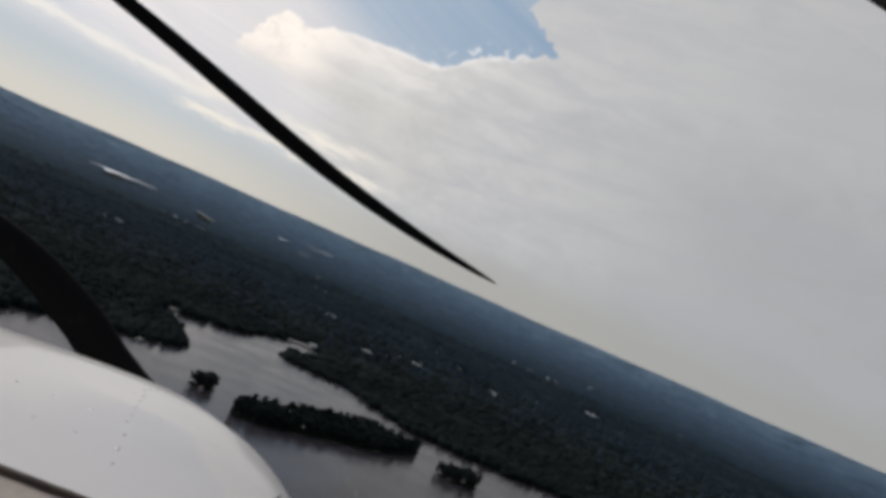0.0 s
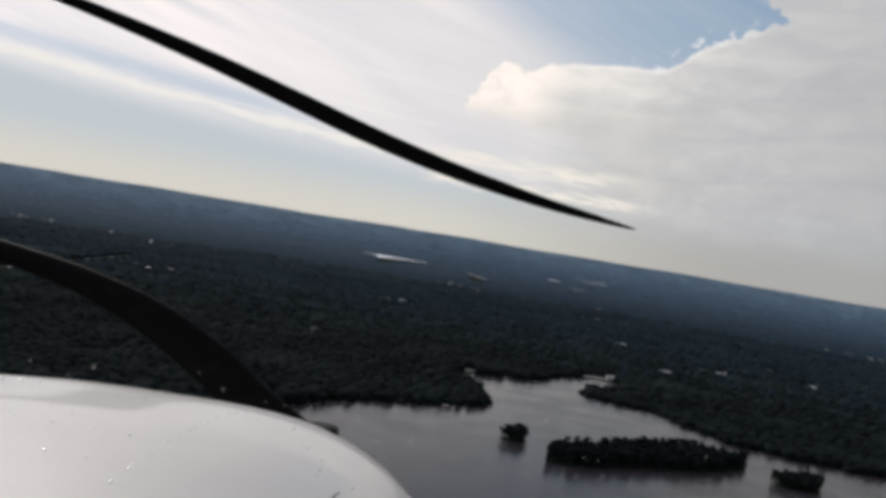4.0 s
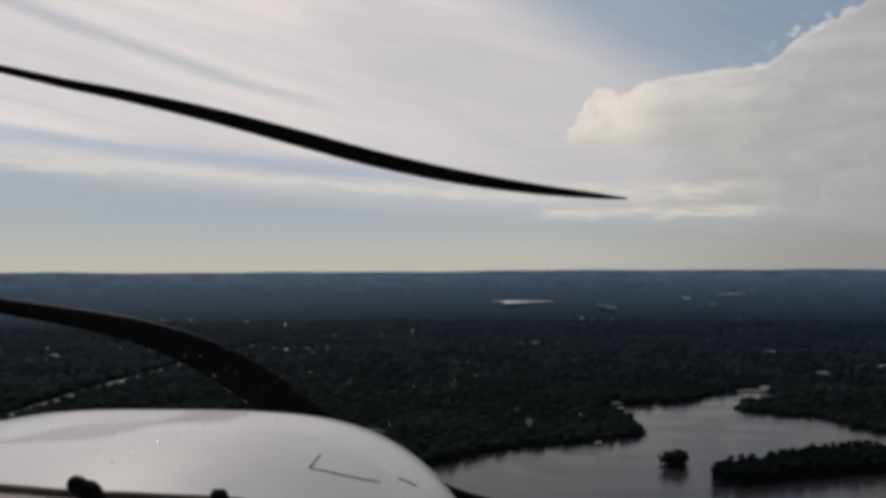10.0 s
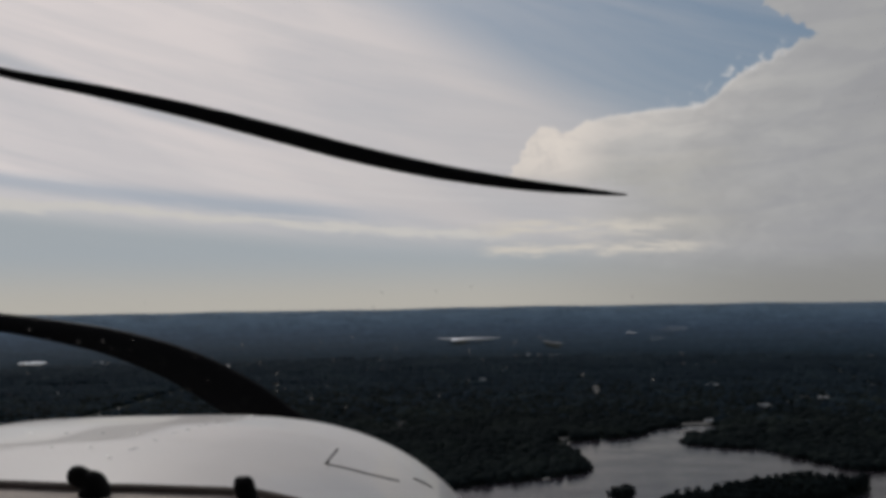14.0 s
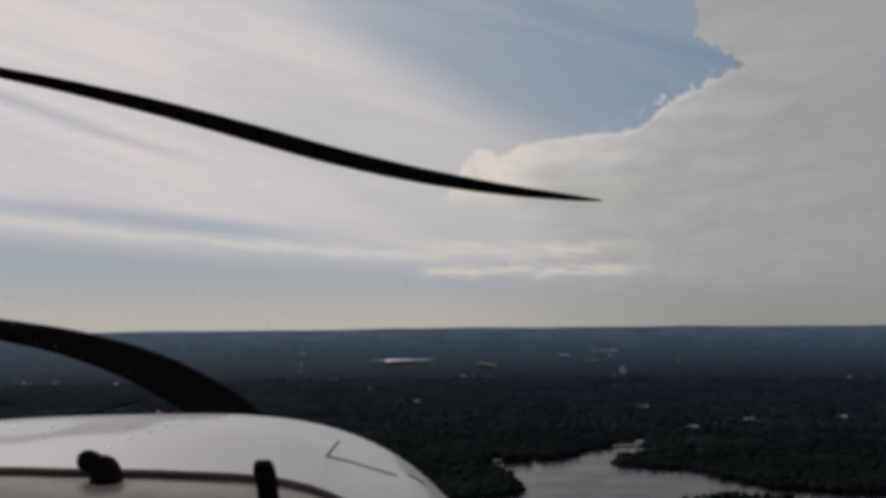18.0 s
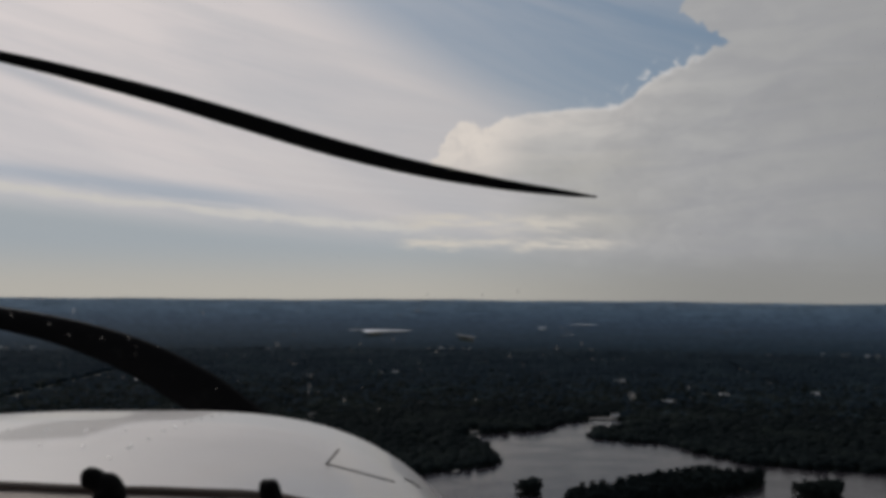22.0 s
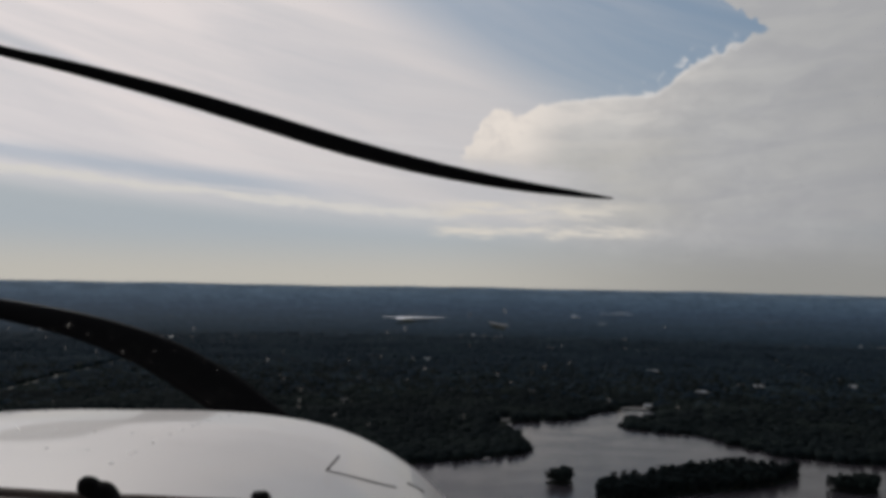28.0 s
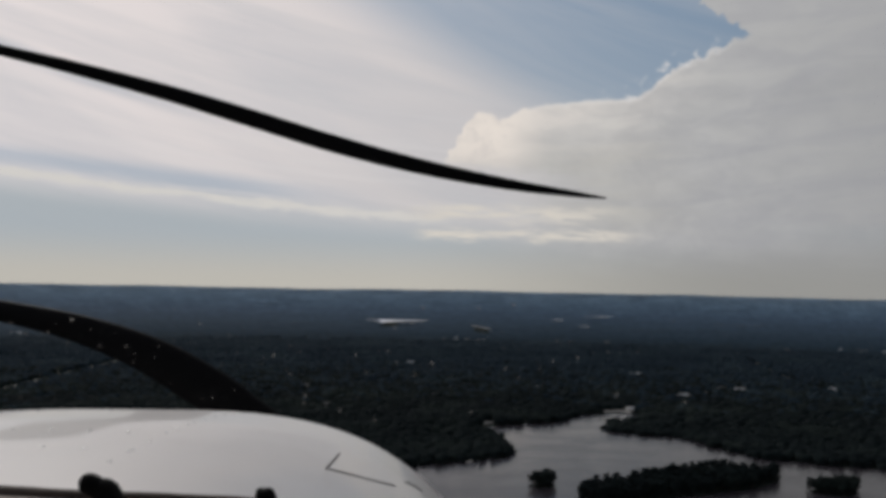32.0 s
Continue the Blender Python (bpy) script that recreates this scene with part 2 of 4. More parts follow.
    warm = w.m("MULTIPLY", w.m("MULTIPLY", w.step(az0, 2.0, 7.0), w.step(az0, 11.0, 17.0, 1.0, 0.0)), w.m("MULTIPLY", w.step(el0, 2.0, 5.0), w.step(el0, 8.0, 11.0, 1.0, 0.0)))
    bank_colour = w.mix(w.m("MULTIPLY", warm, w.step(layers, 0.36, 0.62, 0.55, 0.2)), bank_colour, (0.470, 0.452, 0.420))
    lilac = w.m("MULTIPLY", w.step(az0, 11.0, 17.0), w.step(layers, 0.40, 0.62, 0.1, 0.4))
    bank_colour = w.mix(lilac, bank_colour, (0.352, 0.352, 0.378))
    bank_colour = w.mix(w.m("MULTIPLY", rim, 0.88), bank_colour, (0.715, 0.663, 0.62))
    bank_colour = w.mix(w.m("MULTIPLY", lit, w.step(curl, 0.40, 0.62, 0.45, 1.0)), bank_colour, (0.78, 0.74, 0.71))
    # the sunlit head of the bank
    head = w.m("MULTIPLY", w.step(az0, 2.6, 6.5, 1.0, 0.0), w.step(el0, 7.2, 9.0, 0.4, 1.0))
    bank_colour = w.mix(w.m("MULTIPLY", head, 0.85), bank_colour, (0.80, 0.725, 0.66))
    bank_colour = w.mix(w.m("MULTIPLY", head, w.step(curl, 0.46, 0.62, 0.0, 0.5)), bank_colour, (0.60, 0.555, 0.53))
    colour = w.mix(bank, colour, bank_colour)
    # torn flecks just clear of the edge
    torn = w.noise(w.xyz(w.m("MULTIPLY", az0, 1.1), w.m("MULTIPLY", el0, 1.5), 12.0), 1.0, 6, 0.62, 0.4)
    fringe = w.m("MULTIPLY", w.step(depth, -1.1, -0.2), w.step(depth, 0.1, 0.5, 1.0, 0.0))
    torn = w.m("MULTIPLY", w.step(torn, 0.52, 0.66, 0.0, 0.75), w.m("MULTIPLY", fringe, w.m("MULTIPLY", w.step(az0, 9.0, 11.5), w.step(az0, 15.0, 17.0, 1.0, 0.0))))
    colour = w.mix(torn, colour, (0.66, 0.645, 0.64))
    # low ragged shreds over the haze
    wisp = w.noise(w.xyz(w.m("MULTIPLY", az0, 0.38), w.m("MULTIPLY_ADD", az0, 0.16, w.m("MULTIPLY", el0, 3.0)), 5.0), 1.0, 8, 0.64, 0.6)
    for middle, half, a0, a1, b0, b1 in ((4.75, 0.75, -4.5, 0.5, 7.0, 12.0), (3.45, 0.55, -3.0, -1.0, 9.5, 13.5)):
        off3 = w.m("ABSOLUTE", w.m("SUBTRACT", w.m("MULTIPLY_ADD", w.m("SUBTRACT", fray, 0.5), 1.6, el0), middle))
        shred = w.m("MULTIPLY", w.step(off3, 0.0, half, 1.0, 0.0), w.m("MULTIPLY", w.step(az0, a0, a1), w.step(az0, b0, b1, 1.0, 0.0)))
        shred = w.m("MULTIPLY", shred, w.step(wisp, 0.37, 0.54, 0.12, 1.0))
        colour = w.mix(shred, colour, (0.66, 0.615, 0.555))
    colour = w.mix(w.step(az0, 12.0, 46.0, 0.0, 0.3), colour, (0.24, 0.245, 0.255))
    # the unseen sky behind, away from the sun, is darkened to dim the woods
    behind = w.step(Y, -0.75, 0.35, 1.0, 0.0)
    colour = w.mix(behind, colour, (0.145, 0.16, 0.18))
    # below the skyline
    colour = w.mix(w.step(el0, -1.0, -0.7), (0.05, 0.065, 0.08), colour)
    bg = w.node("ShaderNodeBackground")
    w.put(bg.inputs[0], colour)
    out = w.node("ShaderNodeOutputWorld")
    w.put(out.inputs[0], bg.outputs[0])


build_sky()
sun = new("sun", bpy.data.lights.new("sun", "SUN"))
sun.data.energy, sun.data.angle, sun.data.color = 0.9, radians(12), (1.0, 0.96, 0.91)
sun.matrix_world = look((0, 0, 400), Vector((0, 0, 400)) - Vector((
    math.sin(radians(SUN_AZ)) * math.cos(radians(SUN_EL)), math.cos(radians(SUN_AZ)) * math.cos(radians(SUN_EL)), math.sin(radians(SUN_EL)))))

# ---------------------------------------------------------------- materials


def material(name, colour, rough=0.6, metal=0.0, spec=0.5):
    mat = bpy.data.materials.new(name)
    mat.use_nodes = True
    w = Net(mat.node_tree)
    b = w.node("ShaderNodeBsdfPrincipled")
    out = w.node("ShaderNodeOutputMaterial")
    w.put(out.inputs[0], b.outputs[0])
    w.put(b.inputs["Base Color"], colour)
    b.inputs["Roughness"].default_value = rough
    b.inputs["Metallic"].default_value = metal
    b.inputs["Specular IOR Level"].default_value = spec
    return mat, w, b


def bump(w, b, height, strength, distance):
    n = w.node("ShaderNodeBump")
    n.inputs["Strength"].default_value, n.inputs["Distance"].default_value = strength, distance
    w.put(n.inputs["Height"], height)
    w.put(b.inputs["Normal"], n.outputs[0])


def place(w):
    """Position in metres, in the world."""
    return w.node("ShaderNodeNewGeometry").outputs["Position"]


def island(w):
    return w.node("ShaderNodeNewGeometry").outputs["Random Per Island"]


def ramp(w, v, stops):
    n = w.node("ShaderNodeValToRGB")
    e = n.color_ramp.elements
    while len(e) < len(stops):
        e.new(0.5)
    for x, (p, c) in zip(e, stops):
        x.position, x.color = p, (*c, 1)
    w.put(n.inputs[0], v)
    return n.outputs[0]


def make_foliage(name, dark, mid_c, light):
    mat, w, b = material(name, (0.04, 0.06, 0.03), 0.9, spec=0.02)
    c = ramp(w, island(w), [(0.0, dark), (0.45, mid_c), (0.85, mid_c), (1.0, light)])
    big = w.noise(place(w), 0.006, 4, 0.6)
    c = w.mix(w.step(big, 0.42, 0.60, 0.0, 0.85), c, dark)
    stand = w.noise(place(w), 0.010, 6, 0.68, 0.6)
    c = w.mix(w.step(stand, 0.50, 0.64, 0.0, 0.75), c, light)
    fine = w.noise(place(w), 0.9, 3, 0.7)
    c = w.mix(w.step(fine, 0.45, 0.8, 0.0, 0.15), c, light)
    w.put(b.inputs["Base Color"], c)
    bump(w, b, w.noise(place(w), 1.1, 3, 0.7), 0.25, 0.5)
    return mat


FOLIAGE = make_foliage("foliage", (0.0090, 0.0132, 0.0146), (0.0120, 0.0174, 0.0184), (0.0215, 0.0287, 0.0262))
# bluer and paler for distance haze, which is mixed into the colour
FOLIAGE_HAZE = make_foliage("foliage_haze", (0.0150, 0.0250, 0.0355), (0.0186, 0.0306, 0.0425), (0.030, 0.046, 0.054))
# stands out to the skyline, haze painted in paler and bluer: where each begins, its name, its foliage
HAZE_STANDS = [(2900, "far_woods", (0.0225, 0.0400, 0.0595)), (3300, "foothill_woods", (0.031, 0.053, 0.079)), (3650, "slope_woods", (0.044, 0.072, 0.110)),
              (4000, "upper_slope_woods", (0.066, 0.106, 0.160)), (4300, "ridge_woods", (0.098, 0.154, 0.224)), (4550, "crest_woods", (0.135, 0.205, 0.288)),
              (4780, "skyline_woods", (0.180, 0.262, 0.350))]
HAZE_FOLIAGE = [make_foliage("foliage_" + name, tuple(x * 0.95 for x in c), c, tuple(x * 1.12 for x in c)) for _, name, c in HAZE_STANDS]

GROUND, w, b = material("forest_floor", (0.03, 0.045, 0.025), 0.9, spec=0.03)
n1 = w.noise(place(w), 0.012, 6, 0.65)
n2 = w.noise(place(w), 0.15, 5, 0.7)
c = w.mix(w.step(n1, 0.35, 0.7), (0.012, 0.018, 0.017), (0.019, 0.026, 0.025))
c = w.mix(w.step(n2, 0.45, 0.75, 0.0, 0.7), c, (0.04, 0.05, 0.027))
w.put(b.inputs["Base Color"], c)
bump(w, b, n2, 1.0, 6.0)

WATER, w, b = material("lake_water", (0.030, 0.028, 0.033), 0.16, spec=0.5)
b.inputs["IOR"].default_value = 1.333
b.inputs["Specular IOR Level"].default_value = 0.215
n1 = w.noise(place(w), 0.35, 4, 0.6, 0.5)
n2 = w.noise(place(w), 0.02, 4, 0.6)
w.put(b.inputs["Roughness"], w.step(n2, 0.35, 0.7, 0.17, 0.25))
calm = w.step(w.noise(place(w), 0.011, 4, 0.55, 1.6), 0.54, 0.64)
bump(w, b, w.m("MULTIPLY", n1, w.m("MULTIPLY_ADD", calm, -0.5, 1.0)), 0.22, 0.35)
w.put(b.inputs["Base Color"], w.mix(calm, (0.031, 0.028, 0.033), (0.037, 0.034, 0.039)))

# a pale metal base stands in for the sky's glint on water
FAR_POND, w, b = material("pond_metal_glint", (0.72, 0.80, 0.90), 0.3, spec=1.0)
b.inputs["IOR"].default_value = 1.333
b.inputs["Metallic"].default_value = 0.8
w.put(b.inputs["Roughness"], w.step(w.noise(place(w), 0.01, 4, 0.6), 0.35, 0.65, 0.12, 0.22))

PAINT, w, b = material("white_aircraft_paint", (0.78, 0.77, 0.76), 0.4, spec=0.10)
b.inputs["Coat Weight"].default_value, b.inputs["Coat Roughness"].default_value, b.inputs["Coat IOR"].default_value = 0.42, 0.035, 1.5
tex = w.node("ShaderNodeTexCoord").outputs["Object"]
n1 = w.noise(tex, 3.0, 5, 0.6)
n2 = w.noise(tex, 40.0, 4, 0.7)
c = w.mix(w.step(n1, 0.4, 0.75, 0.0, 0.6), (0.755, 0.717, 0.692), (0.675, 0.637, 0.613))
c = w.mix(w.step(n2, 0.64, 0.85, 0.0, 0.15), c, (0.55, 0.53, 0.50))
w.put(b.inputs["Base Color"], c)
w.put(b.inputs["Roughness"], w.step(n1, 0.3, 0.8, 0.34, 0.46))
bump(w, b, n1, 0.04, 0.01)

BLADE, w, b = material("black_blade_paint", (0.005, 0.005, 0.006), 0.65, spec=0.10)
n1 = w.noise(w.node("ShaderNodeTexCoord").outputs["Object"], 30.0, 4, 0.6)
w.put(b.inputs["Base Color"], w.mix(w.step(n1, 0.55, 0.8), (0.004, 0.004, 0.005), (0.011, 0.011, 0.011)))


def plain(name, colour, rough=0.6, metal=0.0, grain=20.0, deep=0.25):
    mat, w, b = material(name, colour, rough, metal)
    n = w.noise(w.node("ShaderNodeTexCoord").outputs["Object"], grain, 4, 0.65)
    w.put(b.inputs["Base Color"], w.mix(w.step(n, 0.35, 0.75), colour, tuple(x * (1 - deep) for x in colour)))
    return mat


BLACK = plain("black_plastic", (0.006, 0.006, 0.0065), 0.75)
BLACK.node_tree.nodes["Principled BSDF"].inputs["Specular IOR Level"].default_value = 0.12
TRIM = plain("brown_sealant", (0.105, 0.078, 0.064), 0.7)
RIVET = plain("bare_rivet_metal", (0.75, 0.74, 0.72), 0.25, 0.9)
DARK_LINE = plain("dark_wire_and_shadow", (0.10, 0.088, 0.082), 0.8)
SHELF = plain("tan_glareshield", (0.42, 0.36, 0.32), 0.8)

# ---------------------------------------------------------------- the land


def mesh(name, verts, faces, mat, smooth=False):
    me = bpy.data.meshes.new(name)
    verts = np.asarray(verts, np.float32)
    faces = np.asarray(faces, np.int32)
    k = faces.shape[1]
    me.vertices.add(len(verts))
    me.vertices.foreach_set("co", verts.ravel())
    me.loops.add(faces.size)
    me.loops.foreach_set("vertex_index", faces.ravel())
    me.polygons.add(len(faces))
    me.polygons.foreach_set("loop_start", np.arange(0, faces.size, k, dtype=np.int32))
    me.polygons.foreach_set("use_smooth", np.full(len(faces), smooth))
    me.update(calc_edges=True)
    me.materials.append(mat)
    return me


RISE, RIDGE = 3000.0, 4950.0


def land(r, azim):
    """Height of the land: flat round the lake, rising ever so slowly to a wooded ridge set to meet the camera's
    skyline.
    """
    r = np.minimum(np.asarray(r, float), RIDGE)
    dip = 150.0 / RISE + (r - RISE) / (RIDGE - RISE) * (0.0020 - 150.0 / RISE)
    roll = 1 + 0.018 * np.sin(azim * 9 + 1) + 0.012 * np.sin(azim * 23 + 2) + 0.008 * np.sin(azim * 57)
    return np.where(r > RISE, (150.0 - r * dip) * roll, 0.0)


def on_land(x, y):
    """Moves a spot of the far plain, beyond the foot of the ridge, up on to its slope in the same line of sight."""
    r = math.hypot(x, y)
    azim = math.atan2(x, y)
    if r <= RISE:
        return Vector((x, y, 0.0))
    want = EYE.z / r
    for q in np.arange(RISE, RIDGE, 4.0):
        z = float(land(q, azim))
        if (EYE.z - z) / q <= want:
            break
    return Vector((math.sin(azim) * q, math.cos(azim) * q, z))


def build_ground():
    radii = np.concatenate([np.linspace(20, 400, 6), np.linspace(460, RISE, 40), np.linspace(RISE + 30, RIDGE, 60), [5200, 6500, 12000]])
    turns = np.linspace(-math.pi, math.pi, 361)[:-1]
    rr, aa = np.meshgrid(radii, turns, indexing="ij")
    z = land(rr, aa)
    z[-3:] = z[-4] * np.array([0.97, 0.9, 0.5])[:, None]
    v = np.stack([np.sin(aa) * rr, np.cos(aa) * rr, z], -1).reshape(-1, 3)
    n = len(turns)
    i, j = np.meshgrid(np.arange(len(radii) - 1), np.arange(n), indexing="ij")
    f = np.stack([i * n + j, (i + 1) * n + j, (i + 1) * n + (j + 1) % n, i * n + (j + 1) % n], -1).reshape(-1, 4)[:, ::-1]
    ob = new("ground", mesh("ground", v, f, GROUND, True))
    tagged(ob, "dark wooded plain that rises to a hazy ridge", "ground", kind="structure")


build_ground()


def outline(points, wiggle=0.0, step=9.0, seed=1):
    """A closed, ragged shore line through the corners given."""
    rnd = random.Random(seed)
    pts = [Vector((*p, 0)) for p in points]
    n, out = len(pts), []
    for i in range(n):
        p0, p1, p2, p3 = (pts[(i + k - 1) % n] for k in range(4))
        m = max(2, int((p2 - p1).length / step))
        for j in range(m):
            t = j / m
            q = 0.5 * (2 * p1 + (p2 - p0) * t + (2 * p0 - 5 * p1 + 4 * p2 - p3) * t * t + (3 * p1 - p0 - 3 * p2 + p3) * t ** 3)
            out.append((q.x + rnd.uniform(-wiggle, wiggle), q.y + rnd.uniform(-wiggle, wiggle)))
    return out


def oval(cx, cy, a, b, turn, wiggle, n=40, seed=3):
    rnd = random.Random(seed)
    c, s = math.cos(radians(turn)), math.sin(radians(turn))
    out = []
    for i in range(n):
        t = 2 * math.pi * i / n
        k = 1 + wiggle * (0.5 * math.sin(3 * t + seed) + 0.4 * math.sin(5 * t + 2 * seed)) + rnd.uniform(-0.3, 0.3) * wiggle
        x, y = a * k * math.cos(t), b * k * math.sin(t)
        out.append((cx + x * c - y * s, cy + x * s + y * c))
    return out


def inside(px, py, poly):
    """Which of the points lie in the outline."""
    px, py = np.asarray(px, float), np.asarray(py, float)
    res = np.zeros(px.shape, bool)
    x0, y0 = poly[-1]
    for x1, y1 in poly:
        if y1 != y0:
            hit = ((y1 > py) != (y0 > py)) & (px < (x0 - x1) * (py - y1) / (y0 - y1) + x1)
            res ^= hit
        x0, y0 = x1, y1
    return res


def sheet(name, poly, mat, top, bottom=None):
    """A flat sheet in that outline, with a skirt down to bottom."""
    bm = bmesh.new()
    ring = [bm.verts.new((x, y, top)) for x, y in poly]
    face = bm.faces.new(ring)
    if face.calc_area() and face.normal.z < 0:
        face.normal_flip()
    if bottom is not None:
        low = [bm.verts.new((x, y, bottom)) for x, y in poly]
        for i in range(len(ring)):
            bm.faces.new((ring[i], ring[(i + 1) % len(ring)], low[(i + 1) % len(ring)], low[i]))
    bmesh.ops.triangulate(bm, faces=[f for f in bm.faces if len(f.verts) > 4])
    bmesh.ops.recalc_face_normals(bm, faces=bm.faces)
    me = bpy.data.meshes.new(name)
    bm.to_mesh(me)
    bm.free()
    me.materials.append(mat)
    return me


LAKE = outline([(-275, 457), (-300, 523), (-283, 555), (-235, 568), (-176, 572), (-155, 603), (-112, 680), (-116, 768), (-53, 850), (12, 897),
                (58, 926), (62, 985), (45, 1085), (66, 1118), (130, 1150), (166, 1212), (238, 1230), (212, 1180), (174, 1108), (205, 1062), (252, 1040), (275, 962),
                (335, 912), (400, 900), (490, 885), (500, 850), (462, 730), (520, 735), (640, 690), (600, 480), (430, 260), (60, 120), (-180, 170), (-262, 330)], 3.0)
INLET = outline([(716, 965), (790, 1075), (900, 1085), (960, 1060), (880, 1030), (800, 1010)], 3.0)
lake = new("lake", sheet("lake", LAKE, WATER, 0.3))
tagged(lake, "grey-brown rippled lake water that mirrors the clouds", "lake", kind="structure")
inlet = new("inlet", sheet("inlet", INLET, WATER, 0.3))
tagged(inlet, "narrow grey inlet behind the wooded shore", "water", kind="structure")

BIG = oval(-86, 530, 58, 112, -8, 0.10, 48, 2)
ISLE = oval(187, 812, 104, 28, 31, 0.14, 44, 4)
ISLET = oval(76, 806, 11, 8, 20, 0.2, 18, 5)
ROUND = oval(300, 803, 19, 13, 15, 0.15, 22, 6)
ROCK = oval(165, 607, 7.5, 4.5, 10, 0.2, 16, 7)
for poly, words in ((BIG, "large island covered in dense dark trees"), (ISLE, "long low island covered in dark trees"),
                    (ISLET, "tiny islet with a few ragged trees"), (ROUND, "small round island covered in trees"), (ROCK, "bare rock islet with a cabin on it")):
    ob = new("island", sheet("island", poly, GROUND, 0.9, -0.5))
    tagged(ob, words, "island", kind="structure")

ROAD = [(-500, 430), (-549, 690), (-563, 804), (-575, 952), (-601, 1173), (-621, 1566), (-632, 1950)]
LANE = [(600, 1560), (619, 1764), (652, 1970), (700, 2250)]


def along_line(px, py, line, width):
    px, py = np.asarray(px, float), np.asarray(py, float)
    res = np.zeros(px.shape, bool)
    for (x0, y0), (x1, y1) in zip(line, line[1:]):
        L2 = (x1 - x0) ** 2 + (y1 - y0) ** 2
        t = np.clip(((px - x0) * (x1 - x0) + (py - y0) * (y1 - y0)) / L2, 0, 1)
        res |= np.hypot(px - x0 - t * (x1 - x0), py - y0 - t * (y1 - y0)) < width
    return res


CLEARINGS = [(338, 1415, 34, 20), (445, 1524, 40, 26), (337, 1741, 26, 16), (-86, 1913, 60, 22), (-430, 2715, 120, 40), (-605, 835, 70, 60),
             (-300, 1500, 40, 16), (40, 2300, 60, 20), (760, 1700, 50, 20), (-900, 1900, 80, 30), (520, 2600, 70, 24), (-150, 1250, 22, 12)]
rnd = random.Random(21)
HAMLET = []
while len(HAMLET) < 20:
    hy = rnd.uniform(1150, 3000)
    hx = rnd.uniform(-0.62, 0.66) * hy
    if not any(math.hypot(hx - q[0], hy - q[1]) < 70 for q in HAMLET) and not along_line(np.array([hx]), np.array([hy]), ROAD, 60)[0]:
        HAMLET.append((hx, hy, rnd.uniform(8, 13), 0.015 * hy * rnd.uniform(0.5, 1.1)))
# villages: loose rows of houses along a street
for vx, vy in ((-760, 2450), (-330, 2250), (-1180, 2700), (420, 2350), (1150, 2600), (60, 2800), (-520, 1750)):
    for k in range(5):
        HAMLET.append((vx + (k - 2) * rnd.uniform(24, 34), vy + rnd.uniform(-45, 45), rnd.uniform(7, 11), 0.014 * vy * rnd.uniform(0.7, 1.1)))
CLEARINGS += HAMLET
FAR_WATER = []


def far_patch(name, words, kind_of, mat, x, y, a, b, turn=0.0, seed=1, shore=None, group=""):
    """A patch of water or bare ground; past the ridge's foot it tilts to fit the camera's view."""
    shore = shore or oval(x, y, a, b, turn, 0.25, 30, seed)
    poly = [on_land(px, py) + Vector((0, 0, 4.0 if y > 2900 else 1.0)) for px, py in shore]
    bm = bmesh.new()
    f = bm.faces.new([bm.verts.new(p) for p in poly])
    bm.normal_update()
    if f.normal.z < 0:
        f.normal_flip()
    bmesh.ops.triangulate(bm, faces=list(bm.faces))
    me = bpy.data.meshes.new(name)
    bm.to_mesh(me)
    bm.free()
    me.materials.append(mat)
    tagged(new(name, me), words, kind_of, group=group, kind="structure")
    FAR_WATER.append([(p.x, p.y) for p in poly])


def far_pond(x, y, a, b, turn=0.0, seed=1, shore=None):
    far_patch("pond", "far pond among the woods, sky glint put in as pale metal", "pond", FAR_POND, x, y, a, b, turn, seed, shore, "far ponds")


far_pond(-215, 4180, 1, 1, shore=outline([(-375, 4270), (-290, 4290), (-210, 4285), (-140, 4290), (-80, 4275), (-120, 4225), (-190, 4170), (-250, 4075), (-275, 4000), (-295, 4080), (-300, 4200)], 4.0, 20.0, 3))
far_pond(560, 4740, 26, 46, 5, 2)
far_pond(575, 3960, 26, 14, 0, 3)
far_pond(885, 5450, 84, 32, 0, 4)
far_pond(-1450, 2750, 65, 45, -10, 6)
far_pond(1040, 1985, 45, 22, 30, 9)
GRAVEL = plain("pale_gravel", (0.118, 0.130, 0.142), 0.9, grain=0.1)
far_patch("lot", "far pale curved gravel lot among the woods", "clearing", GRAVEL, 130, 3700, 1, 1,
          shore=outline([(96, 3860), (118, 3880), (128, 3780), (160, 3650), (168, 3520), (148, 3510), (120, 3640), (104, 3740)], 2.0, 20.0, 5))
for x, y, a, b in ((1290, 4440, 48, 14), (1372, 4400, 52, 18), (1468, 4470, 44, 13)):
    far_patch("lot", "far pale strip of bare gravel among the woods", "clearing", GRAVEL, x, y, a, b, 4, 5)
SAND_AND_GLINT = plain("pale_sand_and_glint", (0.135, 0.132, 0.130), 0.9, grain=0.2)
far_patch("beach", "small pale sand beach at the head of the cove", "beach", SAND_AND_GLINT, 216, 1250, 34, 12, 8, 4)
# this one is a pale sheet in place of calm water's bright reflection
far_patch("beach", "narrow pale patch painted for bright calm water behind the wooded point", "beach", SAND_AND_GLINT, 45, 1131, 15, 9, 30, 6)


